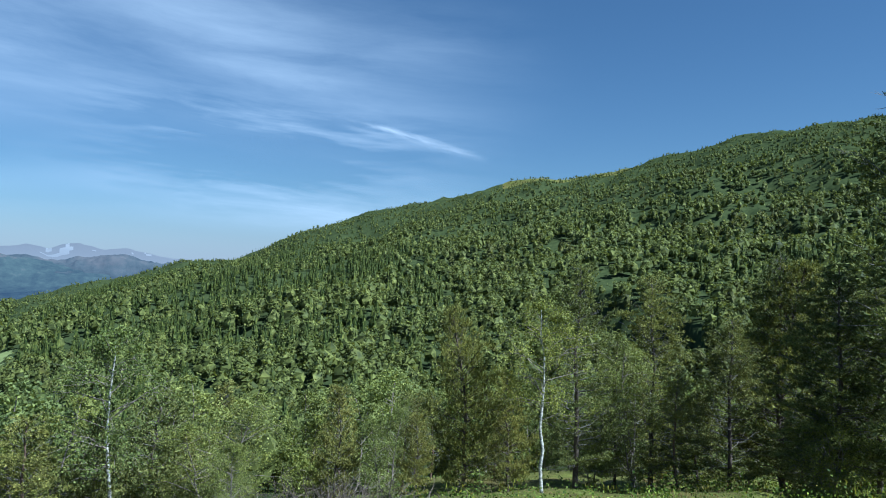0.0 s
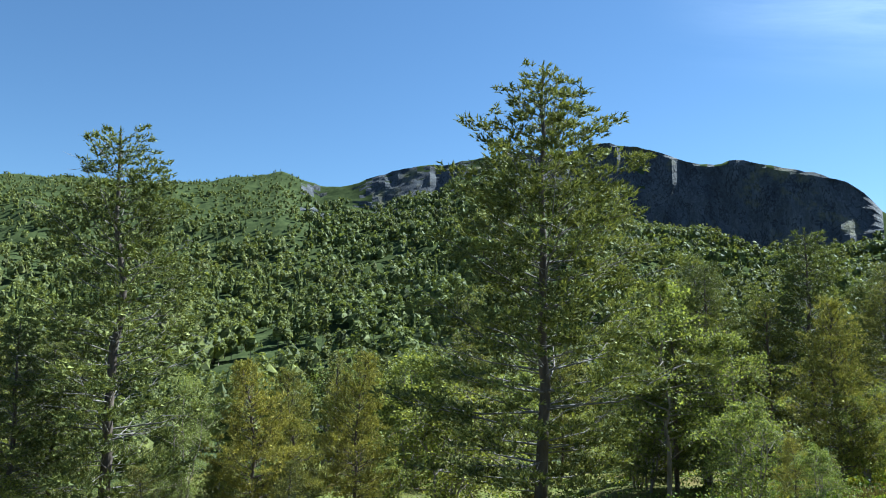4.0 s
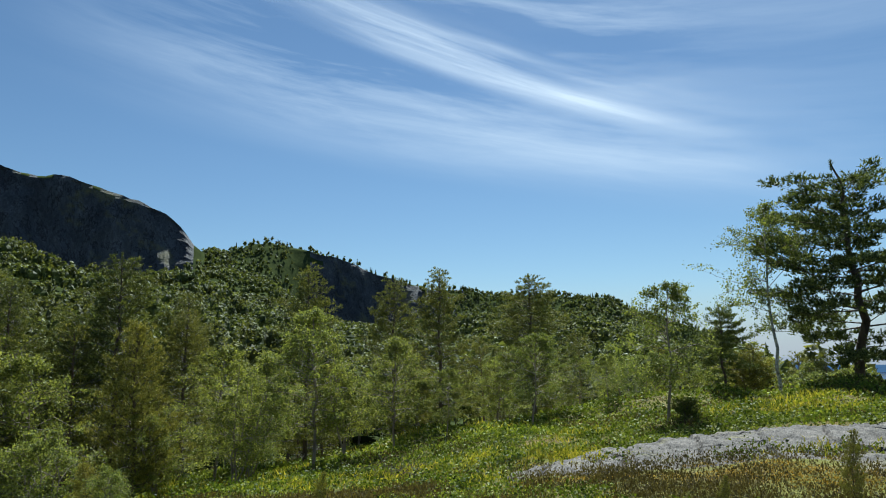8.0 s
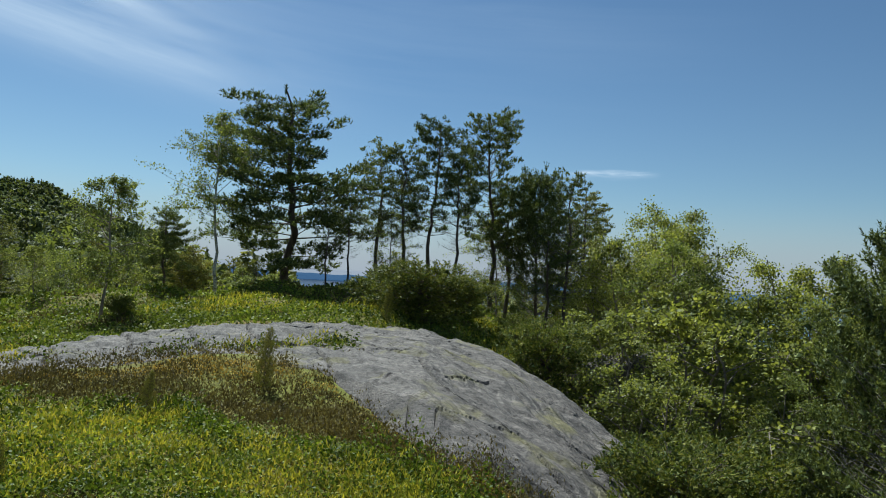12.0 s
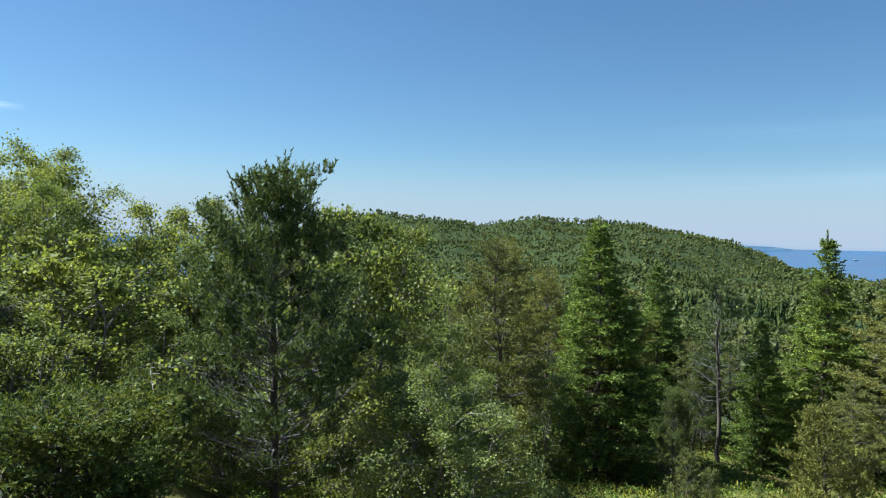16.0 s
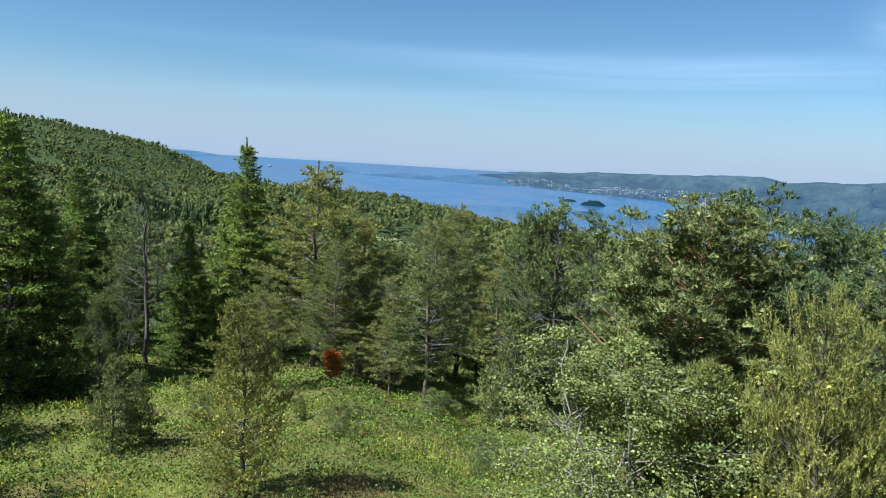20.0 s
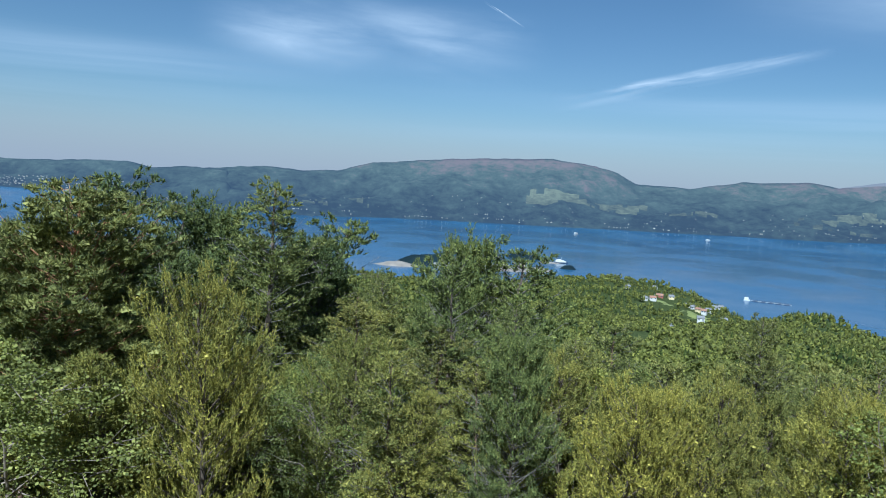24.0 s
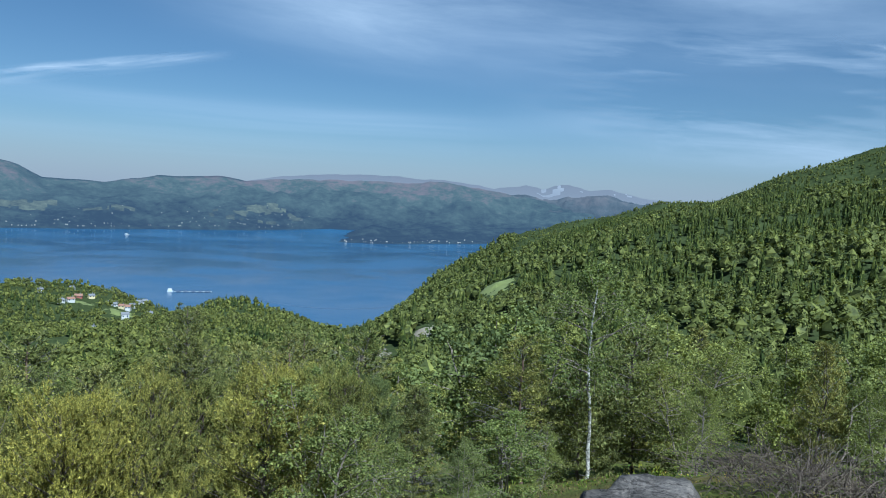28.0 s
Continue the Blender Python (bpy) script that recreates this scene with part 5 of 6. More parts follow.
for row in [("lean_w", 165.1, 27, 7.1, 1), ("lean_w", 160.8, 32, 6.7, 1), ("lean_b", 167.4, 28, 8.1, 1), ("juniper", 144, 22.5, 1.1, 1.5),
            ("juniper", 147.2, 20.2, 1.3, 1.5), ("juniper", 149.9, 21.8, 1, 1.4), ("juniper", 154.4, 21.5, 0.9, 1.1), ("juniper", 156.7, 16, 1.3, 1.1),
            ("bush", 160.1, 18, 2.8, 1.3), ("bush", 164.1, 15, 2.5, 1.2), ("bush", 166.1, 20, 5, 1.2), ("lean_b", 168.7, 31, 9.7, 1.1),
            ("lean_b", 172.5, 31, 9.8, 1.1), ("lean_b", 175.8, 30, 10.1, 1), ("lean_w", 162.5, 33, 9.2, 0.9), ("birch", 164.9, 34, 10, 0.8),
            ("bush", 159.7, 19, 2.5, 1.2), ("bare", -179.1, 17, 7.8, 1.05), ("birch_b", -173.3, 26, 10.1, 1),
            ("gaunt", -162.1, 33, 11.2, 0.9), ("spruce", -154.6, 36, 12.3, 1)]:
    plant(row[0], row[1], row[2], row[3], None, row[4])
for row in [("willow", -166, 15, 3.7, 1.1), ("tall", -169.5, 36, 10.6, 1), ("lean_w", -167.5, 30, 8.6, 1), ("lean_b", 172.1, 27, 6.5, 1),
            ("lean_b", 175.6, 29, 8.5, 1), ("lean_w", 168.7, 25, 4.9, 1), ("bush", 166.2, 20, 2.8, 1.3), ("bush", 162.9, 17, 1.7, 1.2),
            ("lean_w", 173.9, 23, 4.7, 1.1), ("willow", 170.1, 20, 2.4, 1.1), ("lean_w", -174.9, 26, 6.7, 1), ("bush", -172.3, 22, 4.3, 1.1),
            ("bush", 177.5, 19, 2.5, 1.2), ("juniper", 166.3, 12, 0.9, 1.2), ("young", 170.6, 14, 1.4, 0.8), ("bush", 161.7, 13, 0.7, 1.2),
            ("spruce", -154.3, 52.2, 15, 0.95), ("spruce", -150.6, 48.5, 10.9, 0.95), ("spruce_b", -139.1, 43.5, 12.3, 1), ("gaunt", -133.8, 39.8, 10.8, 1.2),
            ("thin", -145.8, 40, 9.4, 1), ("bare", -147, 43, 5.3, 0.9)]:
    plant(row[0], row[1], row[2], row[3], None, row[4])
for row in [("spruce", -142.9, 41.2, 7.8, 0.9), ("young", -156.3, 50.5, 7.9, 0.8), ("gaunt", -161.7, 55, 13.9, 1), ("gaunt", -164.4, 40, 9.1, 1),
            ("tall_b", -169.4, 38, 10.9, 0.9), ("willow", -165.8, 16, 3.8, 1), ("lean_y", -148.2, 20.5, 2.6, 0.9), ("lean_y", -146.1, 21, 2, 0.9),
            ("young", -138.7, 15, 4, 0.9), ("rust", -132.3, 34.5, 1.2, 1.1), ("gaunt", -130, 38, 8.2, 1), ("gaunt", -124.8, 33, 8.6, 1.1),
            ("young", -161.2, 22, 3.5, 0.9), ("gaunt", -153.5, 38, 9.1, 1), ("lean_w", -158.9, 34, 5.8, 1), ("gaunt", -158.3, 42, 10.5, 0.9),
            ("bare", -149, 34, 4.2, 0.8), ("gaunt", -132.1, 36, 6.7, 1), ("lean_b", -175.5, 26, 9.9, 1), ("lean_b", -172.7, 27, 9.8, 1),
            ("lean_b", 174.8, 30, 9.8, 1), ("bush", 176.2, 20, 1.2, 1)]:
    plant(row[0], row[1], row[2], row[3], None, row[4])
for row in [("lean_w", -167.6, 28, 6.1, 1), ("gaunt", -137.2, 33, 4.8, 1), ("gaunt", -122.7, 43.8, 10.4, 1.2), ("gaunt", -119.4, 40.5, 8.3, 0.9),
            ("bare", -116.6, 37, 9.1, 0.9), ("thin", -114.9, 36, 9.7, 1), ("thin", -112.8, 36, 9.6, 1), ("broad", -104.1, 17, 7.2, 1.05),
            ("willow", -108.9, 14, 4.2, 1.25), ("thin", -100.9, 25, 10, 1), ("thin", -98.1, 28, 10, 1), ("bare", -95.3, 28, 9.8, 1),
            ("young_b", -95.3, 12.5, 4.8, 0.9), ("gaunt", -130.3, 36, 5.8, 1), ("gaunt", -127.5, 34, 5.1, 1), ("lean_y", -118.6, 30, 4.7, 1),
            ("gaunt", -132.5, 38, 6.7, 1), ("tall", -90.8, 23, 10, 1.1), ("thin", -86.3, 28, 9.8, 1.1),
            ("bare", -87.9, 26, 8.8, 0.8), ("tall", -82.6, 25, 7.8, 1)]:
    plant(row[0], row[1], row[2], row[3], None, row[4])
for row in [("bare", -76, 29, 10.2, 0.95), ("thin", -72.3, 28, 9.8, 1.2), ("tall", -72.2, 24, 7.4, 1), ("gaunt", -84.3, 22, 6.4, 1.2),
            ("lean_b", -92, 20, 5, 1.2), ("young_b", -98.1, 14, 3.5, 1), ("young", -80, 13, 3.3, 1), ("lean_w", -86.6, 18, 4.3, 1.2),
            ("gaunt", -77.5, 22, 5.8, 1.2), ("tall_b", -67.1, 22, 6.3, 1.2), ("young", -102.4, 16, 3.3, 1), ("tall", -54.5, 21, 6.8, 0.9),
            ("young_b", -61.1, 12, 3.4, 1.1), ("young", -57.2, 13, 3.5, 1), ("bare", -71.7, 15, 4.7, 0.8), ("tall", -83, 26, 8.1, 1),
            ("birch_b", -80.7, 14, 3.5, 1), ("lean_b", -85.2, 16, 3.8, 1.2), ("bare", -40.1, 18, 3.8, 0.7), ("young", -48.8, 17, 3.9, 1.1),
            ("tall", -63.5, 20, 5.5, 1), ("lean_p", -67.1, 24, 6.3, 1)]:
    plant(row[0], row[1], row[2], row[3], None, row[4])
for row in [("lean_b", -44.1, 20, 4.4, 1.2), ("young", -74.9, 19, 4.2, 1.1), ("lean_p", -36.7, 20, 3.9, 1), ("young_b", -62.9, 11.5, 3.4, 1.1),
            ("lean_b", -41.1, 15, 2.7, 1.2), ("bush", -29.7, 14, 1.7, 1.3), ("birch_b", -15.5, 17, 2, 0.8), ("lean_p", -7.6, 26, 4.4, 0.7),
            ("tall", -36.8, 20, 3.9, 0.9), ("lean_b", -48, 18, 3.3, 1.2), ("lean_p", -59.2, 18, 4.6, 1), ("lean_w", -33.1, 13, 1.5, 1),
            ("lean_b", -27, 18, 1.7, 1), ("lean_p", -44.8, 30, 6.6, 1), ("tall", -50.7, 26, 6.8, 0.9)]:
    plant(row[0], row[1], row[2], row[3], None, row[4])

# ---- trees that fill the slopes between ----
def fill(seed, az0, az1, r0, r1, count, top, kinds, least=1.6, most=8.5):
    """Lesser trees whose tops stay under so many degrees above the eye."""
    rng = np.random.default_rng(seed)
    n = 0
    while n < count:
        az, r = rng.uniform(az0, az1), math.sqrt(rng.uniform(r0 * r0, r1 * r1))
        room = EYE + r * math.tan(radians(top)) - float(ground(az, r))
        h = min(rng.uniform(0.45, 1.0) * most, room)
        n += 1
        if h > least:
            plant(kinds[int(rng.integers(len(kinds)))], az, r, h, None, rng.uniform(0.9, 1.3))


fill(1, -110, -40, 36, 62, 60, -9.5, ("far_p", "far_y", "far_p", "far_b", "spruce_b"))
fill(9, -110, -40, 22, 36, 36, -10.0, ("lean_p", "thin", "lean_y", "lean_p", "bare"))
fill(12, -108, -62, 20, 36, 22, -6.3, ("thin", "bare", "thin"), 5.0)
fill(11, -168, -114, 17, 36, 16, -16.0, ("bush", "lean_y", "bush"), 0.5, 1.3)
fill(2, -40, 45, 34, 62, 62, -7.0, ("far_b", "far_b", "far_w", "far_y", "far_p"))
fill(10, -40, 45, 24, 34, 20, -8.5, ("lean_b", "lean_y", "lean_p"))
fill(3, 45, 100, 38, 62, 46, -0.8, ("far_p", "far_b", "far_w", "far_p"))
fill(4, 100, 130, 42, 62, 18, 1.0, ("far_p", "far_w"))
fill(5, 158, 182, 28, 60, 30, 0.5, ("far_b", "far_w", "far_b", "far_p"))
fill(6, -178, -112, 42, 62, 50, -3.5, ("far_p", "far_b", "far_y", "far_p"))
fill(7, -105, -40, 13, 26, 34, -13.5, ("young", "young_b", "young_b", "lean_p", "birch_c"))
fill(8, 20, 75, 18, 34, 16, -8.5, ("lean_y", "bush", "lean_w"))
fill(13, 134, 168, 34, 60, 34, -0.4, ("far_b", "far_w", "far_p"), 1.2)
for az, r, h in ((166.0, 8.8, 1.1), (164.6, 10.2, 1.0), (168.0, 10.5, 1.3), (163.4, 12.5, 1.0), (170.0, 9.4, 0.8)):
    plant("juniper", az, r, h, None, 1.2)
for az, r, h in ((135.1, 9.4, 0.8), (127, 8.4, 0.5), (112, 7.5, 0.55), (118, 6.6, 0.4), (144, 18.8, 0.9), (98, 10, 0.7)):
    plant("young", az, r, h, None, 0.6)
for model in list(MODEL.values()):
    for o in (*model.children_recursive, model):
        bpy.data.objects.remove(o)

# ---- the bare rock on the knoll ----
ROCK_EDGE = [(112, 12.5, 13.2), (118, 12.6, 15.5), (125, 12.2, 16.6), (132, 11.6, 17.0), (139, 10.6, 17.2), (145, 8.6, 17.0), (151, 7.6, 16.4), (155, 7.2, 14.8), (159, 7.0, 13.2), (163, 7.0, 12.0), (168, 7.2, 10.2)]
ROCK_TOP = [(112, -0.3, -0.25), (120, -0.2, 0.0), (127, -0.05, 0.24), (132, 0.1, 0.36), (137, 0.28, 0.44), (147, 0.3, 0.42), (153, -0.08, 0.06), (158, -0.35, -0.42), (163, -0.75, -0.95), (168, -1.3, -1.7)]


def rock_lies(az, r):
    """True on the bare rock; mossy strips cross it."""
    a, b = by_direction(ROCK_EDGE, 1, az), by_direction(ROCK_EDGE, 2, az)
    wob = rough_noise(np.asarray(az) / 3, np.asarray(r) / 1.5, 3, 61)
    moss = (np.abs(np.asarray(r) - (a + (b - a) * 0.35 + 1.6 * wob)) < 0.65) & (np.asarray(az) < 148)
    return (az > 113) & (az < 165) & (r > a + wob * 1.2) & (r < b + wob * 0.8) & ~moss


def build_outcrop():
    az = np.linspace(110, 169.5, 380)[None, :]
    u = np.concatenate([[-0.14, -0.06], np.linspace(0, 1, 130), [1.05, 1.12]])[:, None]
    a, b = by_direction(ROCK_EDGE, 1, az), by_direction(ROCK_EDGE, 2, az)
    r = a + (b - a) * u
    z = by_direction(ROCK_TOP, 1, az) + (by_direction(ROCK_TOP, 2, az) - by_direction(ROCK_TOP, 1, az)) * np.clip(u, 0, 1)
    z = z + 0.10 * np.sin(np.clip(u, 0, 1) * math.pi)
    x, y = r * np.sin(np.radians(az)), r * np.cos(np.radians(az))
    # foliation: shallow steps that run slantwise over the slab
    s = x * 0.55 + y * 0.85 + 0.5 * rough_noise(x / 2.5, y / 2.5, 3, 71)
    step = (s * 1.7) % 1.0
    fine = ((s * 6.3 + 1.5 * rough_noise(x / 0.8, y / 0.8, 3, 77)) % 1.0)
    z = z + 0.045 * np.minimum(step / 0.8, (1 - step) / 0.2) + 0.022 * np.minimum(fine / 0.8, (1 - fine) / 0.2) + rough_noise(x / 1.2, y / 1.2, 4, 72) * 0.10 + rough_noise(x / 0.2, y / 0.2, 3, 75) * 0.03
    crack = np.abs(((s * 0.8 + 0.25 * rough_noise(x / 3, y / 3, 3, 88)) % 1.0) - 0.5)
    cross = np.abs(((x * 0.5 - y * 0.2 + 0.6 * rough_noise(x / 2, y / 2, 3, 89)) % 1.0) - 0.5)
    z = z - 0.09 * np.clip(1 - crack / 0.03, 0, 1) - 0.06 * np.clip(1 - cross / 0.02, 0, 1) * (rough_noise(x, y, 2, 90) > 0)
    edge = np.clip(np.maximum(-u / 0.14, (u - 1) / 0.12), 0, 1) + np.clip((112 - az) / 2, 0, 1) + np.clip((az - 163) / 3.0, 0, 1)
    z = z - edge * (0.5 + 0.9 * np.clip((az - 150) / 10, 0, 1))
    ob = new("rock_outcrop", sheet("rock_outcrop", np.stack([x, y, z + 0 * r], -1), ROCK, None, False))
    tagged(ob, "bare grey gneiss slab with mossy strips on the knoll", "rock")


build_outcrop()


def boulder(name, label, at, size, seed, turn=0.0):
    bm = bmesh.new()
    bmesh.ops.create_icosphere(bm, subdivisions=4, radius=1.0)
    for v in bm.verts:
        p = v.co.copy()
        q = Vector((math.copysign(abs(p.x) ** 0.6, p.x), math.copysign(abs(p.y) ** 0.6, p.y), math.copysign(abs(p.z) ** 0.5, p.z)))
        k = 1 + 0.22 * noise.noise(p * 1.7 + Vector((seed, 0, 0))) + 0.06 * noise.noise(p * 6 + Vector((0, seed, 0)))
        v.co = Vector((q.x * size[0], q.y * size[1], q.z * size[2])) * k
    ob = part(name, bm, ROCK, None, "", True)
    ob.matrix_world = Matrix.Translation(at) @ Matrix.Rotation(turn, 4, "Z")
    return tagged(ob, label, "rock", "rocks on the knoll")


boulder("flat_rock", "flat grey rock slab at the brow of the knoll", place(-19.0, 4.6, 0.14), (0.40, 0.36, 0.60), 3, 0.5)
boulder("flat_rock", "small grey rock in the heath", place(-16.5, 6.6, 0.02), (0.4, 0.3, 0.25), 9, 1.5)
boulder("mossy_boulder", "dark mossy boulder half hidden by bushes", place(160.5, 19, 0.5), (1.6, 1.4, 1.5), 5, 0.3)
boulder("mossy_boulder", "grey ledge of rock at the edge of the clearing", place(163.6, 8.2, -0.25), (0.35, 0.6, 0.3), 15, 0.9)
boulder("mossy_boulder", "pale boulder among the trees", place(42, 120, 0.6), (3.0, 2.0, 1.6), 25, 0.9)


# ---- heath, moss and grass: sprigs of small leaves ----
MOSS = leafy("yellow_moss", (0.244, 0.153, 0.023), (0.403, 0.265, 0.047), (0.561, 0.388, 0.094), 0.15, 0.9, 0.3)
DRY = leafy("dry_grass", (0.20, 0.17, 0.08), (0.34, 0.29, 0.15), (0.48, 0.42, 0.25), 0.2, 0.8, 0.3)


DEEP = leafy("deep_green_leaves", (0.030, 0.056, 0.009), (0.073, 0.107, 0.016), (0.134, 0.173, 0.023), 0.3, 0.6, 0.8)


def cover(seed, az0, az1, r0, r1, tussocks, per, high, rocky=False):
    """Low tussocks of per leaves each, sorted by patches into bilberry, leafy dwarf birch, heather, moss and grass."""
    rng = np.random.default_rng(seed)
    az = rng.uniform(az0, az1, tussocks)
    r = r0 * (r1 / r0) ** rng.uniform(0, 1, tussocks)
    x, y = r * np.sin(np.radians(az)), r * np.cos(np.radians(az))
    patch = rough_noise(x / 2.2, y / 2.2, 3, 81) * 1.3 + rng.normal(size=tussocks) * 0.03
    near_rock = np.clip(1.2 - np.abs(r - by_direction(ROCK_EDGE, 1, az)) / 1.5, 0, 1) * (az > 112) * (az < 168)
    dice = rng.uniform(size=tussocks)
    kind = np.select([(near_rock > 0.35) & (dice < 0.6), (patch < np.where(r < 11, -0.05, -0.12)) | ((near_rock > 0) & (dice > 0.55)), patch < 0.09, patch < 0.24], [3, 2, 0, 1], np.where(dice < 0.25, 4, 0))
    kind = np.where((r > 16) & (kind == 2) & (dice < 0.8), 0, kind)
    kind = np.where((kind == 0) & (dice > 0.74) & (r < 16), 3, kind)
    kind = np.where((r > 17) & (kind == 1) & (dice < 0.6), 0, kind)
    words = ("bilberry", "dwarf_birch", "heather", "moss", "grass")
    mats = (HEATH, DEEP, HEATHER, MOSS, GRASS)
    talk = ("bright green bilberry shrubs on the heath", "dark green leafy low shrubs on the heath", "brown-green heather sprigs on the heath", "yellow moss cushions beside the bare rock", "green and straw-coloured grass tufts")
    tall = (0.8, 1.25, 0.8, 0.16, 1.0)
    for k, name in enumerate(words):
        sel = kind == k
        m = int(sel.sum())
        if not m:
            continue
        q = r[sel]
        wide = (0.10 + 0.022 * q) * rng.uniform(0.7, 1.4, m)
        hgt = high * tall[k] * rng.uniform(0.4, 1.3, m) * np.clip(q / 9, 0.6, 1.3)
        th, rho = rng.uniform(0, 6.28, (m, per)), np.sqrt(rng.uniform(0, 1, (m, per)))
        px = x[sel][:, None] + np.cos(th) * rho * wide[:, None]
        py = y[sel][:, None] + np.sin(th) * rho * wide[:, None]
        pa, pr = np.degrees(np.arctan2(px, py)), np.hypot(px, py)
        pz = ground(pa, pr) + hgt[:, None] * (1 - rho ** 2) * rng.uniform(0.45, 1.0, (m, per)) + 0.01
        keep = ~(rocky & rock_lies(pa, pr)) & (pr > 2.2)
        pts = np.stack([px, py, pz], -1)[keep]
        size = (0.011 + 0.0024 * pr[keep])[:, None] * (0.8 if k == 3 else 1.0)
        if name in ("heather", "grass"):
            d = unit(np.array([0, 0, 1.0]) + rng.normal(size=pts.shape) * 0.5)
            s = unit(np.cross(d, rng.normal(size=d.shape)))
            v = np.stack([pts + s * size * 0.3, pts - s * size * 0.3, pts + d * size * (2.0 if name == "grass" else 1.2)], 1).reshape(-1, 3)
        else:
            v = leaf_quads(rng, pts, size * (0.8 if name == "moss" else 1.25))
        ob = new(name, raw_mesh(name, v, np.arange(len(v)).reshape(-1, 3 if name in ("heather", "grass") else 4), mats[k]))
        tagged(ob, talk[k], "plants", kind="stuff")


cover(11, 78, 168, 3.6, 44, 15000, 46, 0.21, True)
cover(15, 143, 164, 5.6, 7.3, 420, 46, 0.6)
cover(12, -182, -112, 9, 62, 5200, 34, 0.4)
cover(13, 15, 78, 8, 50, 1500, 26, 0.5)
cover(14, -112, 15, 3.2, 30, 1300, 24, 0.35)


def brush(seed, at, wide, high, count, label):
    """A heap of dead twigs."""
    rng = np.random.default_rng(seed)
    T = []
    for _ in range(count):
        a, q = rng.uniform(0, 6.28), rng.uniform(0, 1) ** 0.6
        o = np.array([math.cos(a) * q * wide[0], math.sin(a) * q * wide[1], 0])
        d = unit(np.array([rng.normal(), rng.normal() * 0.6, 0.55])) * rng.uniform(0.3, 0.9)
        n = 5
        s = np.linspace(0, 1, n)[:, None]
        pts = o + d * s + np.array([0, 0, high]) * (1 - q * q) * (s + 0.1) - np.array([0, 0, 0.35]) * s * s + np.cumsum(rng.normal(size=(n, 3)), 0) * 0.03
        T.append(tube(pts, np.linspace(0.007, 0.002, n), 3))
    v, f = joined(T)
    ob = new("dead_brush", raw_mesh("dead_brush", v, f, PINE_BARK))
    ob.matrix_world = Matrix.Translation(at)
    tagged(ob, label, "brush", "heaps of dead twigs")


brush(5, place(-7, 11.0), (1.9, 1.0), 0.4, 900, "grey heap of dead twigs on the slope")
brush(7, place(104, 15.5), (0.8, 0.6), 0.25, 120, "low brown dead juniper twigs")

# ---- what people built, far off: harbour, village, town, boats ----
WHITE = plain("white_paint", (0.5, 0.49, 0.47), 0.7, 0.06)
CREAM = plain("cream_paint", (0.62, 0.52, 0.30), 0.7, 0.08)
BARN = plain("red_paint", (0.24, 0.085, 0.06), 0.8, 0.12)
SLATE = plain("grey_roof", (0.16, 0.16, 0.17), 0.8, 0.2)
TILE = plain("red_tile_roof", (0.24, 0.13, 0.09), 0.85, 0.2)
HULL = plain("dark_hull", (0.05, 0.07, 0.12), 0.5, 0.1)
STEEL = plain("pale_steel", (0.45, 0.47, 0.48), 0.5, 0.1)
FAR_WHITE = plain("far_white_paint", (0.26, 0.26, 0.25), 0.9, 0.3, 0.05)
PINK = plain("pink_gravel", (0.19, 0.165, 0.145), 0.9, 0.25, 0.05)
LAWN = plain("meadow_grass", (0.145, 0.165, 0.048), 1.0, 0.25, 0.08)
FELLED = plain("felled_ground", (0.21, 0.18, 0.13), 0.95, 0.4, 0.25)
# islet woods also emit a weak blue for haze
ISLET = far_material("islet_woods_haze_glow", (0.018, 0.027, 0.018), (0.10, 0.095, 0.085), (0.1, 0.2, 0.4), 0.06, 0.05)


def water_distance(deg):
    return (EYE - SEA) / math.tan(radians(-deg))


def on_water(az, deg):
    r = float(sea_distance(deg))
    return Vector((r * math.sin(radians(az)), r * math.cos(radians(az)), float(sea_height(r))))


def box_mesh(bm, x, y, z, at=(0, 0, 0), bevel=0.0):
    g = bmesh.ops.create_cube(bm, size=1.0)["verts"]
    for v in g:
        v.co = Vector((v.co.x * x + at[0], v.co.y * y + at[1], (v.co.z + 0.5) * z + at[2]))
    if bevel:
        bmesh.ops.bevel(bm, geom=[e for e in bm.edges if all(v in g for v in e.verts)], offset=bevel, segments=1, affect="EDGES")


def gable(bm, x, y, z, rise, over=0.4, thick=0.3):
    """A pitched roof with thickness, ridge along x, eaves at height z."""
    for s in (1, -1):
        p = [(-x / 2 - over, s * (y / 2 + over), z - over * rise * 2 / y), (x / 2 + over, s * (y / 2 + over), z - over * rise * 2 / y), (x / 2 + over, 0, z + rise), (-x / 2 - over, 0, z + rise)]
        lo = [bm.verts.new(q) for q in p]
        hi = [bm.verts.new((q[0], q[1], q[2] + thick)) for q in p]
        bm.faces.new(lo)
        bm.faces.new(hi)
        for i in range(4):
            bm.faces.new((lo[i], lo[(i + 1) % 4], hi[(i + 1) % 4], hi[i]))
    bmesh.ops.recalc_face_normals(bm, faces=bm.faces[:])


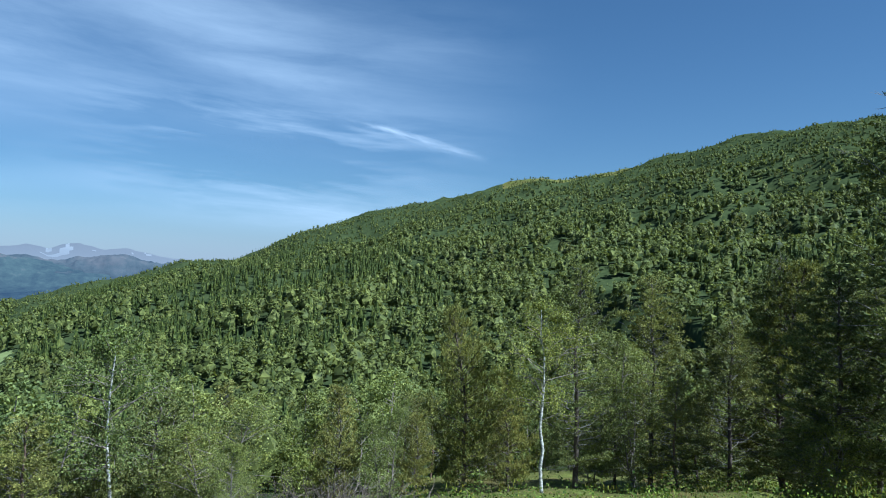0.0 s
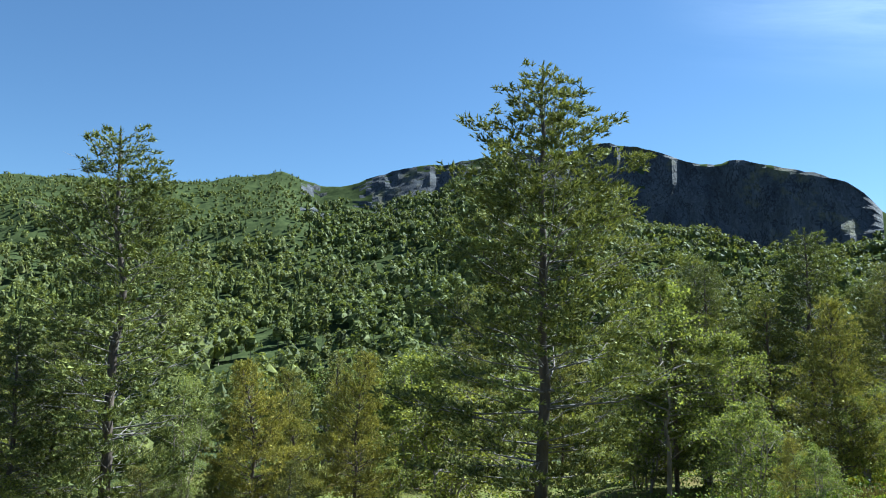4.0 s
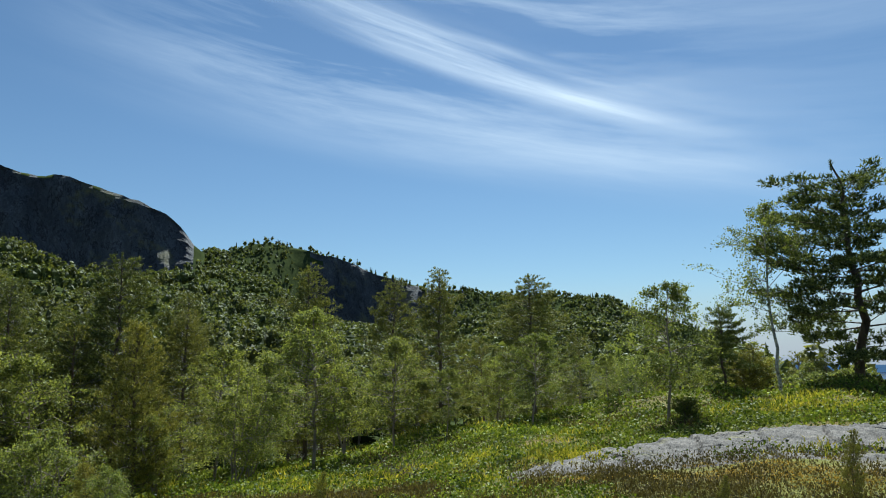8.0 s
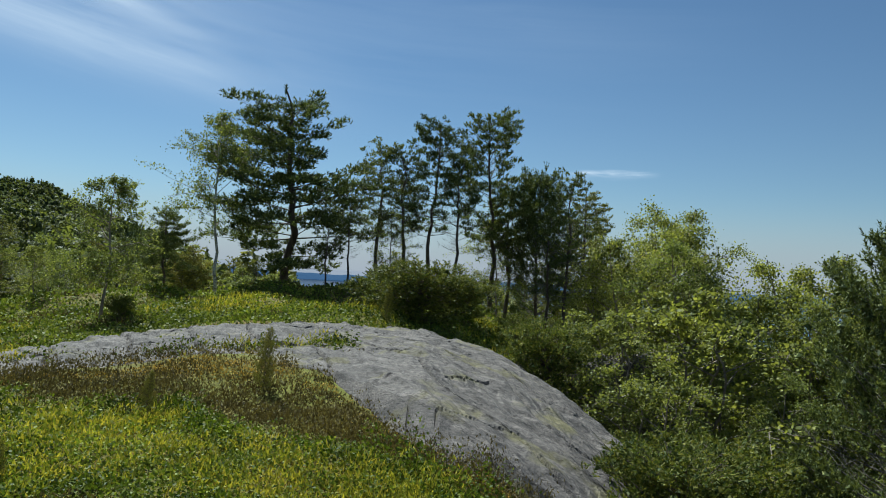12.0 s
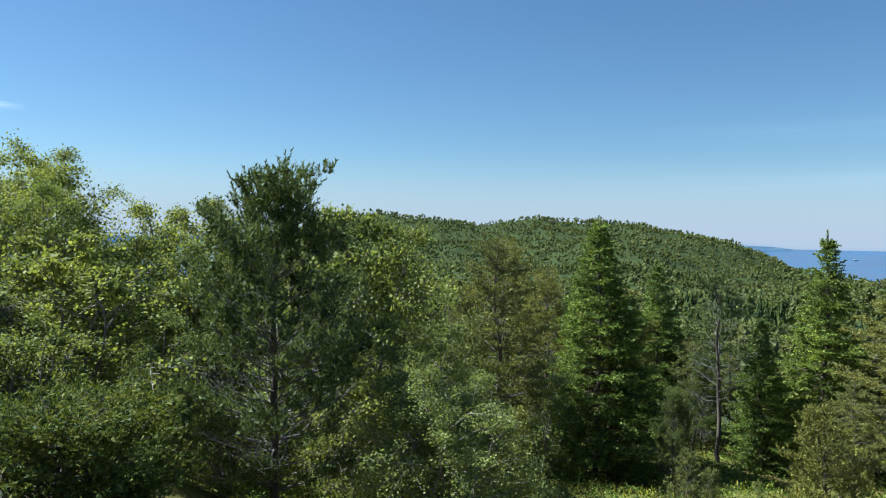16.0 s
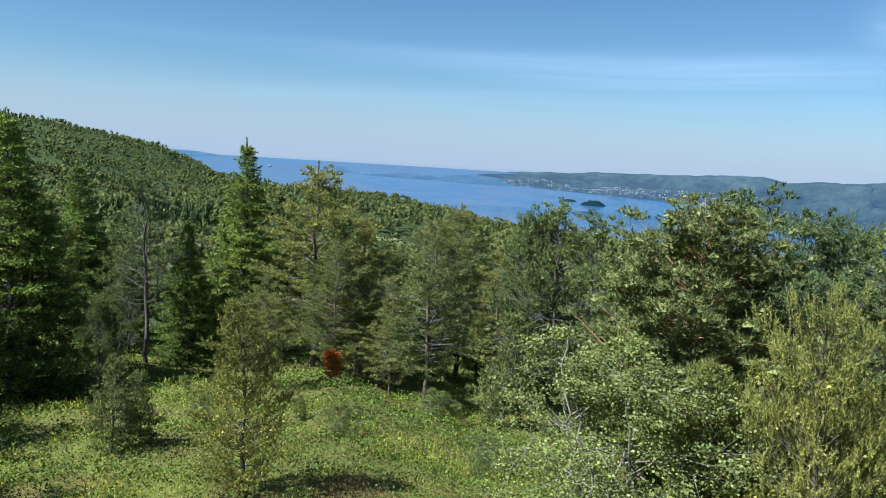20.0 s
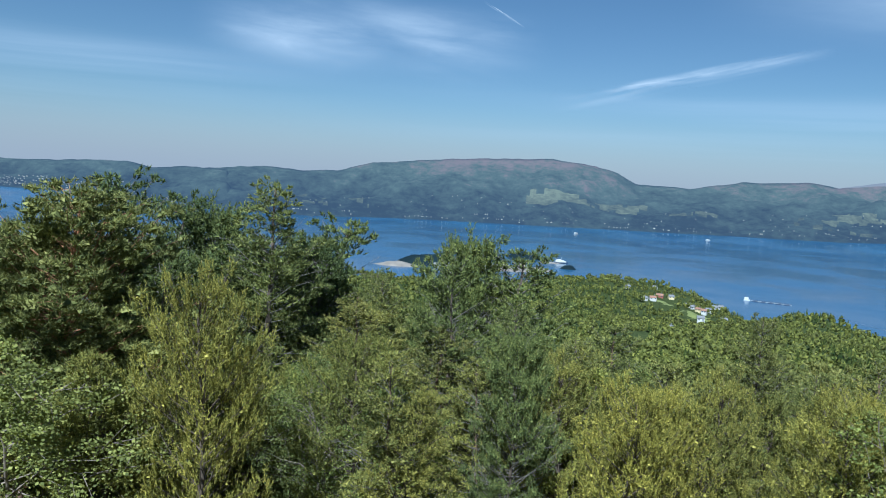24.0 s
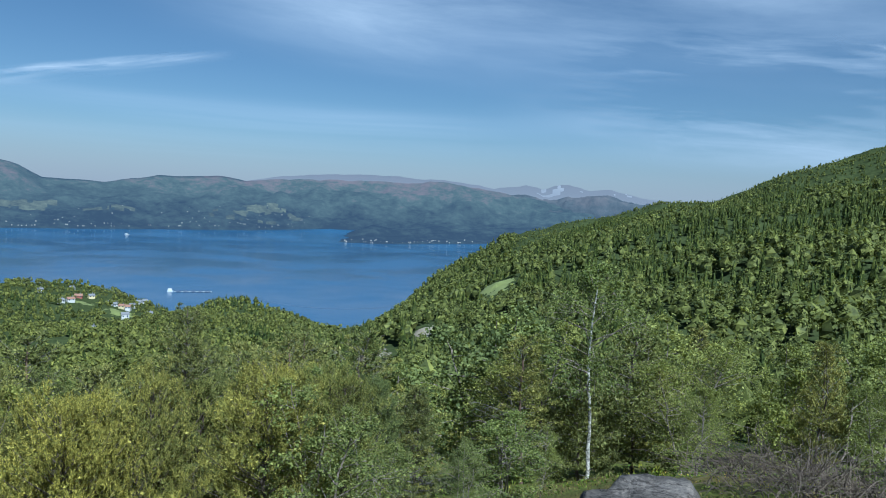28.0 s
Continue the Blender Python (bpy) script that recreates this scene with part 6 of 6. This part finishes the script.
def house(at, turn, x, y, z, wall_mat, roof_mat, label, group, name="house"):
    root = empty(name, label, "house", group, at, turn)
    bm = bmesh.new()
    box_mesh(bm, x, y, z + 3, (0, 0, -3))
    top = y * 0.36
    for s in (1, -1):
        a = [bm.verts.new((s * x / 2, -y / 2, z)), bm.verts.new((s * x / 2, y / 2, z)), bm.verts.new((s * x / 2, 0, z + top))]
        bm.faces.new(a)
    part("wall", bm, wall_mat, root)
    bm = bmesh.new()
    gable(bm, x, y, z, top)
    roof = part("roof", bm, roof_mat, root)
    bm = bmesh.new()
    box_mesh(bm, 0.8, 0.8, 2.2, (x * 0.2, 0, z + top - 0.6))
    part("chimney", bm, SLATE, roof)
    for s in (1, -1):
        for k in (-0.28, 0.28):
            bm = bmesh.new()
            box_mesh(bm, 1.4, 0.12, 1.4, (k * x, s * (y / 2 + 0.03), z * 0.45))
            part("window", bm, HULL, root)
    return root


def land_point(az, deg, lift=0.0):
    """Where the sight line in direction az, so many degrees up, first meets the land."""
    rs = np.arange(120, 1250, 2.0)
    g = np.degrees(np.arctan2(ground(np.full_like(rs, az), rs) - EYE, rs))
    hit = np.where(g >= deg)[0]
    r = float(rs[hit[0]]) if len(hit) else float(rs[np.argmax(g)])
    return place(az, r, lift), r


VILLAGE = "houses of the village"
for az, deg, x, y, z, w, rf, label in (
        (-62.6, -7.8, 11, 8, 5, WHITE, SLATE, "white wooden house with a grey roof"), (-62.0, -7.75, 13, 8, 5, WHITE, TILE, "white farmhouse with a red tiled roof"),
        (-61.5, -7.55, 14, 9, 5, BARN, TILE, "red barn with a red roof"), (-60.7, -7.55, 11, 8, 5, CREAM, SLATE, "yellow wooden house beside a field"),
        (-59.5, -8.0, 9, 7, 5, WHITE, SLATE, "white wooden house with a grey roof"), (-59.1, -8.1, 10, 8, 5, WHITE, SLATE, "white wooden house with a grey roof"),
        (-58.7, -8.2, 11, 7, 4, CREAM, TILE, "cream house with a red tiled roof"), (-58.3, -8.3, 9, 8, 5, WHITE, TILE, "white house with a red tiled roof"),
        (-58.0, -8.2, 12, 8, 5, WHITE, SLATE, "white wooden house with a grey roof"), (-57.6, -8.0, 10, 8, 6, WHITE, SLATE, "tall white house near the shore"),
        (-57.2, -7.9, 10, 8, 5, WHITE, SLATE, "white house at the end of the point"), (-58.5, -8.95, 12, 9, 7, WHITE, SLATE, "large white house between spruces"),
        (-63.9, -7.05, 12, 7, 4, WHITE, SLATE, "low white house at the edge of the woods"), (-61.9, -6.9, 9, 7, 4, WHITE, SLATE, "small white house on the hill"),
        (-56.9, -8.75, 12, 7, 4, CREAM, SLATE, "cream house below the village"), (-60.6, -9.8, 8, 6, 4, WHITE, SLATE, "lone white house in the valley"),
        (-41.2, -9.5, 9, 7, 4, WHITE, SLATE, "small white house in the gap"), (-41.6, -9.8, 10, 6, 3, CREAM, SLATE, "low cream house in the gap")):
    p, r = land_point(az, deg)
    house(p, radians(-az) + (az * 3.7 % 1.2) - 0.6, x * 0.62, y * 0.62, z * 0.62, w, rf, label, VILLAGE)


def field(az, r, da, dr, mat, name, label, seed):
    """A patch of open ground that follows the land; it lies a little above the sheet."""
    a = np.arange(0, 2 * math.pi, 2 * math.pi / 40)[None, :]
    u = np.linspace(0.0, 1, 9)[:, None]
    wob = 1 + 0.35 * rough_noise(np.cos(a) * 1.3 + seed, np.sin(a) * 1.3, 3, seed)
    A, Q = az + da * u * np.cos(a) * wob, r + dr * u * np.sin(a) * wob
    P = np.stack([Q * np.sin(np.radians(A)), Q * np.cos(np.radians(A)), ground(A, Q) + 0.6 - u * 0.9 + 0 * a], -1)
    tagged(new(name, sheet(name, P, mat, None, True, True)), label, "field", kind="structure")


field(-31.2, 343, 1.5, 26, LAWN, "meadow", "steep bright green meadow among spruces", 1)
field(-36.6, 268, 0.9, 16, FELLED, "meadow", "narrow green clearing on the slope", 2)
field(-63.75, 468, 1.2, 30, LAWN, "meadow", "green meadow in the valley", 3)
field(-61.0, 945, 1.0, 26, LAWN, "meadow", "mown yellow-green field by the village", 4)
field(-58.9, 872, 1.2, 24, LAWN, "meadow", "mown yellow-green field by the village", 5)
field(-40.8, 230, 2.0, 42, FELLED, "felled_clearing", "grey-brown felled clearing in the woods", 6)
field(-127.4, 230, 1.8, 20, LAWN, "meadow", "pale green glade in the woods", 7)


def island(az, deg, wide, deep, high, mat, name, label, seed):
    """A low rocky island; wide and deep in metres."""
    a, u = np.arange(0, 2 * math.pi, 2 * math.pi / 36)[None, :], np.linspace(0, 1, 10)[:, None]
    wob = 1 + 0.4 * rough_noise(np.cos(a) * 1.5 + seed, np.sin(a) * 1.5, 3, seed)
    x, y = wide / 2 * u * np.cos(a) * wob, deep / 2 * u * np.sin(a) * wob
    z = high * (1 - u ** 2.2) * (1 + 0.5 * rough_noise(x / 14 + seed, y / 14, 3, seed)) - 1.5 * u + 0 * a
    ob = new(name, sheet(name, np.stack([x, y, z], -1), mat, None, True, True))
    ob.matrix_world = Matrix.Translation(on_water(az, deg)) @ Matrix.Rotation(radians(-az), 4, "Z")
    return tagged(ob, label, "island", kind="structure")


island(-114.7, -2.50, 80, 60, 9, ISLET, "islet", "small dark wooded islet", 3)
island(-112.9, -2.68, 125, 80, 22, ISLET, "islet", "dark wooded islet with a pale shore", 5)
island(-68.45, -5.95, 46, 40, 10, ISLET, "islet", "round dark wooded islet with a pale rim", 8)
island(-79.2, -6.25, 190, 130, 22, ISLET, "headland", "wooded headland by the harbour", 11)
island(-81.4, -6.5, 110, 70, 8, PINK, "quarry", "bare pink-grey quarry ground at the shore", 13)
island(-73.2, -6.25, 260, 150, 7, PINK, "harbour_ground", "pink-grey gravel ground of the harbour", 17)
island(-71.8, -5.35, 120, 80, 16, ISLET, "islet", "low green islet beyond the harbour", 19)
island(-69.9, -5.6, 90, 26, 3, PINK, "mole", "pale stone mole at the harbour", 21)
for k, (az, deg, x, y, z, w) in enumerate(((-78.4, -6.55, 30, 12, 6, WHITE), (-77.6, -6.5, 26, 12, 6, WHITE), (-76.9, -6.6, 24, 10, 6, STEEL), (-74.6, -6.3, 34, 16, 9, STEEL), (-73.6, -6.2, 26, 14, 8, WHITE),
                                           (-72.6, -6.35, 30, 12, 6, STEEL), (-71.9, -6.1, 22, 12, 7, CREAM), (-78.8, -5.95, 11, 8, 5, WHITE), (-78.0, -5.95, 10, 8, 5, WHITE), (-77.3, -6.0, 12, 8, 5, CREAM))):
    p = on_water(az, deg)
    p.z += 4.5
    house(p, radians(-az) + 0.3 * ((k * 7) % 5 - 2), x * 0.7, y * 0.7, z * 0.7, w, SLATE, "pale long shed at the harbour", "sheds at the harbour", "harbour_shed")


def boat(az, deg, length, label, turn=0.0):
    root = empty("boat", label, "boat", "boats on the fjord", on_water(az, deg), radians(-az) + turn)
    L, B = length, length * 0.24
    bm = bmesh.new()
    rows = []
    for s in np.linspace(-0.5, 0.5, 9):
        w = B / 2 * (1 - max(0, s * 2) ** 2.2) * (0.9 if s < -0.45 else 1) + 0.05
        rows.append([bm.verts.new((s * L, w * y, z)) for y, z in ((-0.7, -0.02 * L), (-1, 0.05 * L + 0.03 * L * max(0, s)), (1, 0.05 * L + 0.03 * L * max(0, s)), (0.7, -0.02 * L))])
    for a, b in zip(rows, rows[1:]):
        for i in range(4):
            bm.faces.new((a[i], a[(i + 1) % 4], b[(i + 1) % 4], b[i]))
    bm.faces.new(rows[0])
    bm.faces.new(rows[-1][::-1])
    bmesh.ops.recalc_face_normals(bm, faces=bm.faces[:])
    part("hull", bm, HULL if length > 25 else WHITE, root)
    z = 0.05 * L
    for k, (l, w, h) in enumerate(((0.68, 0.86, 0.07), (0.52, 0.74, 0.06), (0.3, 0.6, 0.06))):
        bm = bmesh.new()
        box_mesh(bm, L * l, B * w, L * h, (-L * 0.06 * k, 0, z), L * 0.006)
        part("deck_house", bm, WHITE, root)
        z += L * h
    bm = bmesh.new()
    box_mesh(bm, L * 0.07, B * 0.3, L * 0.09, (-L * 0.2, 0, z), L * 0.004)
    part("funnel", bm, HULL, root)
    bm = bmesh.new()
    box_mesh(bm, L * 0.012, L * 0.012, L * 0.14, (L * 0.06, 0, z))
    part("mast", bm, STEEL, root)


boat(-69.0, -5.55, 44, "white passenger ferry with several decks", 0.35)
boat(-68.0, -3.25, 30, "small white ferry on the fjord", 0.8)
boat(-58.5, -3.02, 24, "small white motor boat on the fjord", -0.4)
boat(-137.4, -1.25, 26, "small white boat far out on the sea", 0.2)


def fish_farm():
    az, r = -54.1, water_distance(-7.05)
    root = empty("fish_farm", "floating fish farm with a white barge and round pens", "fish farm", "", Vector((r * math.sin(radians(az)), r * math.cos(radians(az)), SEA)), radians(-az) - 0.02)
    bm = bmesh.new()
    box_mesh(bm, 12, 9, 2.4, (-40, 0, -0.6), 0.3)
    part("barge", bm, STEEL, root)
    bm = bmesh.new()
    box_mesh(bm, 8, 6, 4.5, (-41, 0, 1.8), 0.3)
    part("barge_house", bm, WHITE, root)
    bm = bmesh.new()
    box_mesh(bm, 76, 1.6, 0.7, (5, 0, 0.1))
    part("walkway", bm, STEEL, root)
    for k in range(5):
        for s in (1, -1):
            th = np.linspace(0, 2 * math.pi, 25)
            pts = np.stack([-24 + k * 14.5 + 6 * np.cos(th), s * 7.5 + 6 * np.sin(th), 0.5 + 0 * th], -1)
            v, f = tube(pts, np.full(25, 0.45), 6)
            child("pen_ring", raw_mesh("pen_ring", v, f, HULL, None, True), root)


fish_farm()


def cable():
    s = np.linspace(0, 1, 60)
    az = -50 + 13 * s
    r = 760 + 0 * s
    z = EYE + r * np.tan(np.radians(-7.85)) - 10 * 4 * s * (1 - s) + 6
    v, f = tube(np.stack([r * np.sin(np.radians(az)), r * np.cos(np.radians(az)), z], -1), np.full(60, 0.16), 5)
    tagged(new("power_cable", raw_mesh("power_cable", v, f, HULL, None, True)), "thin dark power cable across the gap", "cable")


cable()


def dwellings(seed, name, land, count, rows, az0, az1, size, label):
    """Houses of a distant town, a few metres each, joined: too small to tell apart."""
    rng = np.random.default_rng(seed)
    A, R, Z = FAR[land]
    V, F, n = [], [], 0
    while n < count:
        az, row = rng.uniform(az0, az1), rng.integers(rows[0], rows[1])
        if rng.uniform() > 0.45 + 1.2 * rough_noise(np.array([az / 1.5]), np.array([row / 4.0]), 3, seed)[0]:
            continue
        j = int(np.clip(np.searchsorted(A, az), 1, len(A) - 1))
        r, z = R[row, j] - 4, Z[row, j]
        s = size * rng.uniform(0.6, 1.3)
        c, d = np.array([math.sin(radians(az)), math.cos(radians(az)), 0]), np.array([math.cos(radians(az)), -math.sin(radians(az)), 0])
        o = c * r + np.array([0, 0, z - 2])
        x, y, h, t = d * s, c * s * 0.6, np.array([0, 0, s * 0.8 + 2]), np.array([0, 0, s * 0.45])
        V += [o - x - y, o + x - y, o + x + y, o - x + y, o - x - y + h, o + x - y + h, o + x + y + h, o - x + y + h, o - x + h + t, o + x + h + t]
        b = n * 10
        F += [(b, b + 1, b + 5, b + 4), (b + 2, b + 3, b + 7, b + 6), (b + 1, b + 2, b + 6, b + 5), (b + 3, b, b + 4, b + 7), (b + 4, b + 5, b + 9, b + 8), (b + 6, b + 7, b + 8, b + 9), (b + 5, b + 6, b + 9, b + 9), (b + 7, b + 4, b + 8, b + 8)]
        n += 1
    F = [q if len(set(q)) == 4 else (q[0], q[1], q[2]) for q in F]
    me = bpy.data.meshes.new(name)
    me.from_pydata([tuple(v) for v in V], [], F)
    me.materials.append(FAR_WHITE)
    me.materials.append(SLATE)
    me.polygons.foreach_set("material_index", np.array([1 if i % 8 in (4, 5) and (i // 8) % 3 == 0 else 0 for i in range(len(F))], np.int32))
    me.update()
    tagged(new(name, me), label, "town", kind="stuff")


dwellings(1, "town", "backdrop_town_shore", 900, (1, 9), -124, -100.5, 1.9, "white houses of a coastal town across the water")
dwellings(2, "town_edge", "backdrop_point", 40, (4, 14), -104, -98, 2.3, "white houses on a wooded point")
dwellings(3, "shore_farms", "backdrop_fell", 120, (1, 3), -92, -46, 2.0, "pale houses along the far shore")
dwellings(4, "hill_farms", "backdrop_fell", 60, (3, 10), -90, -45, 1.9, "pale farmhouses on the far slope")
dwellings(5, "headland_farms", "backdrop_headland", 36, (1, 5), -43, -33, 2.8, "pale houses on the low headland")
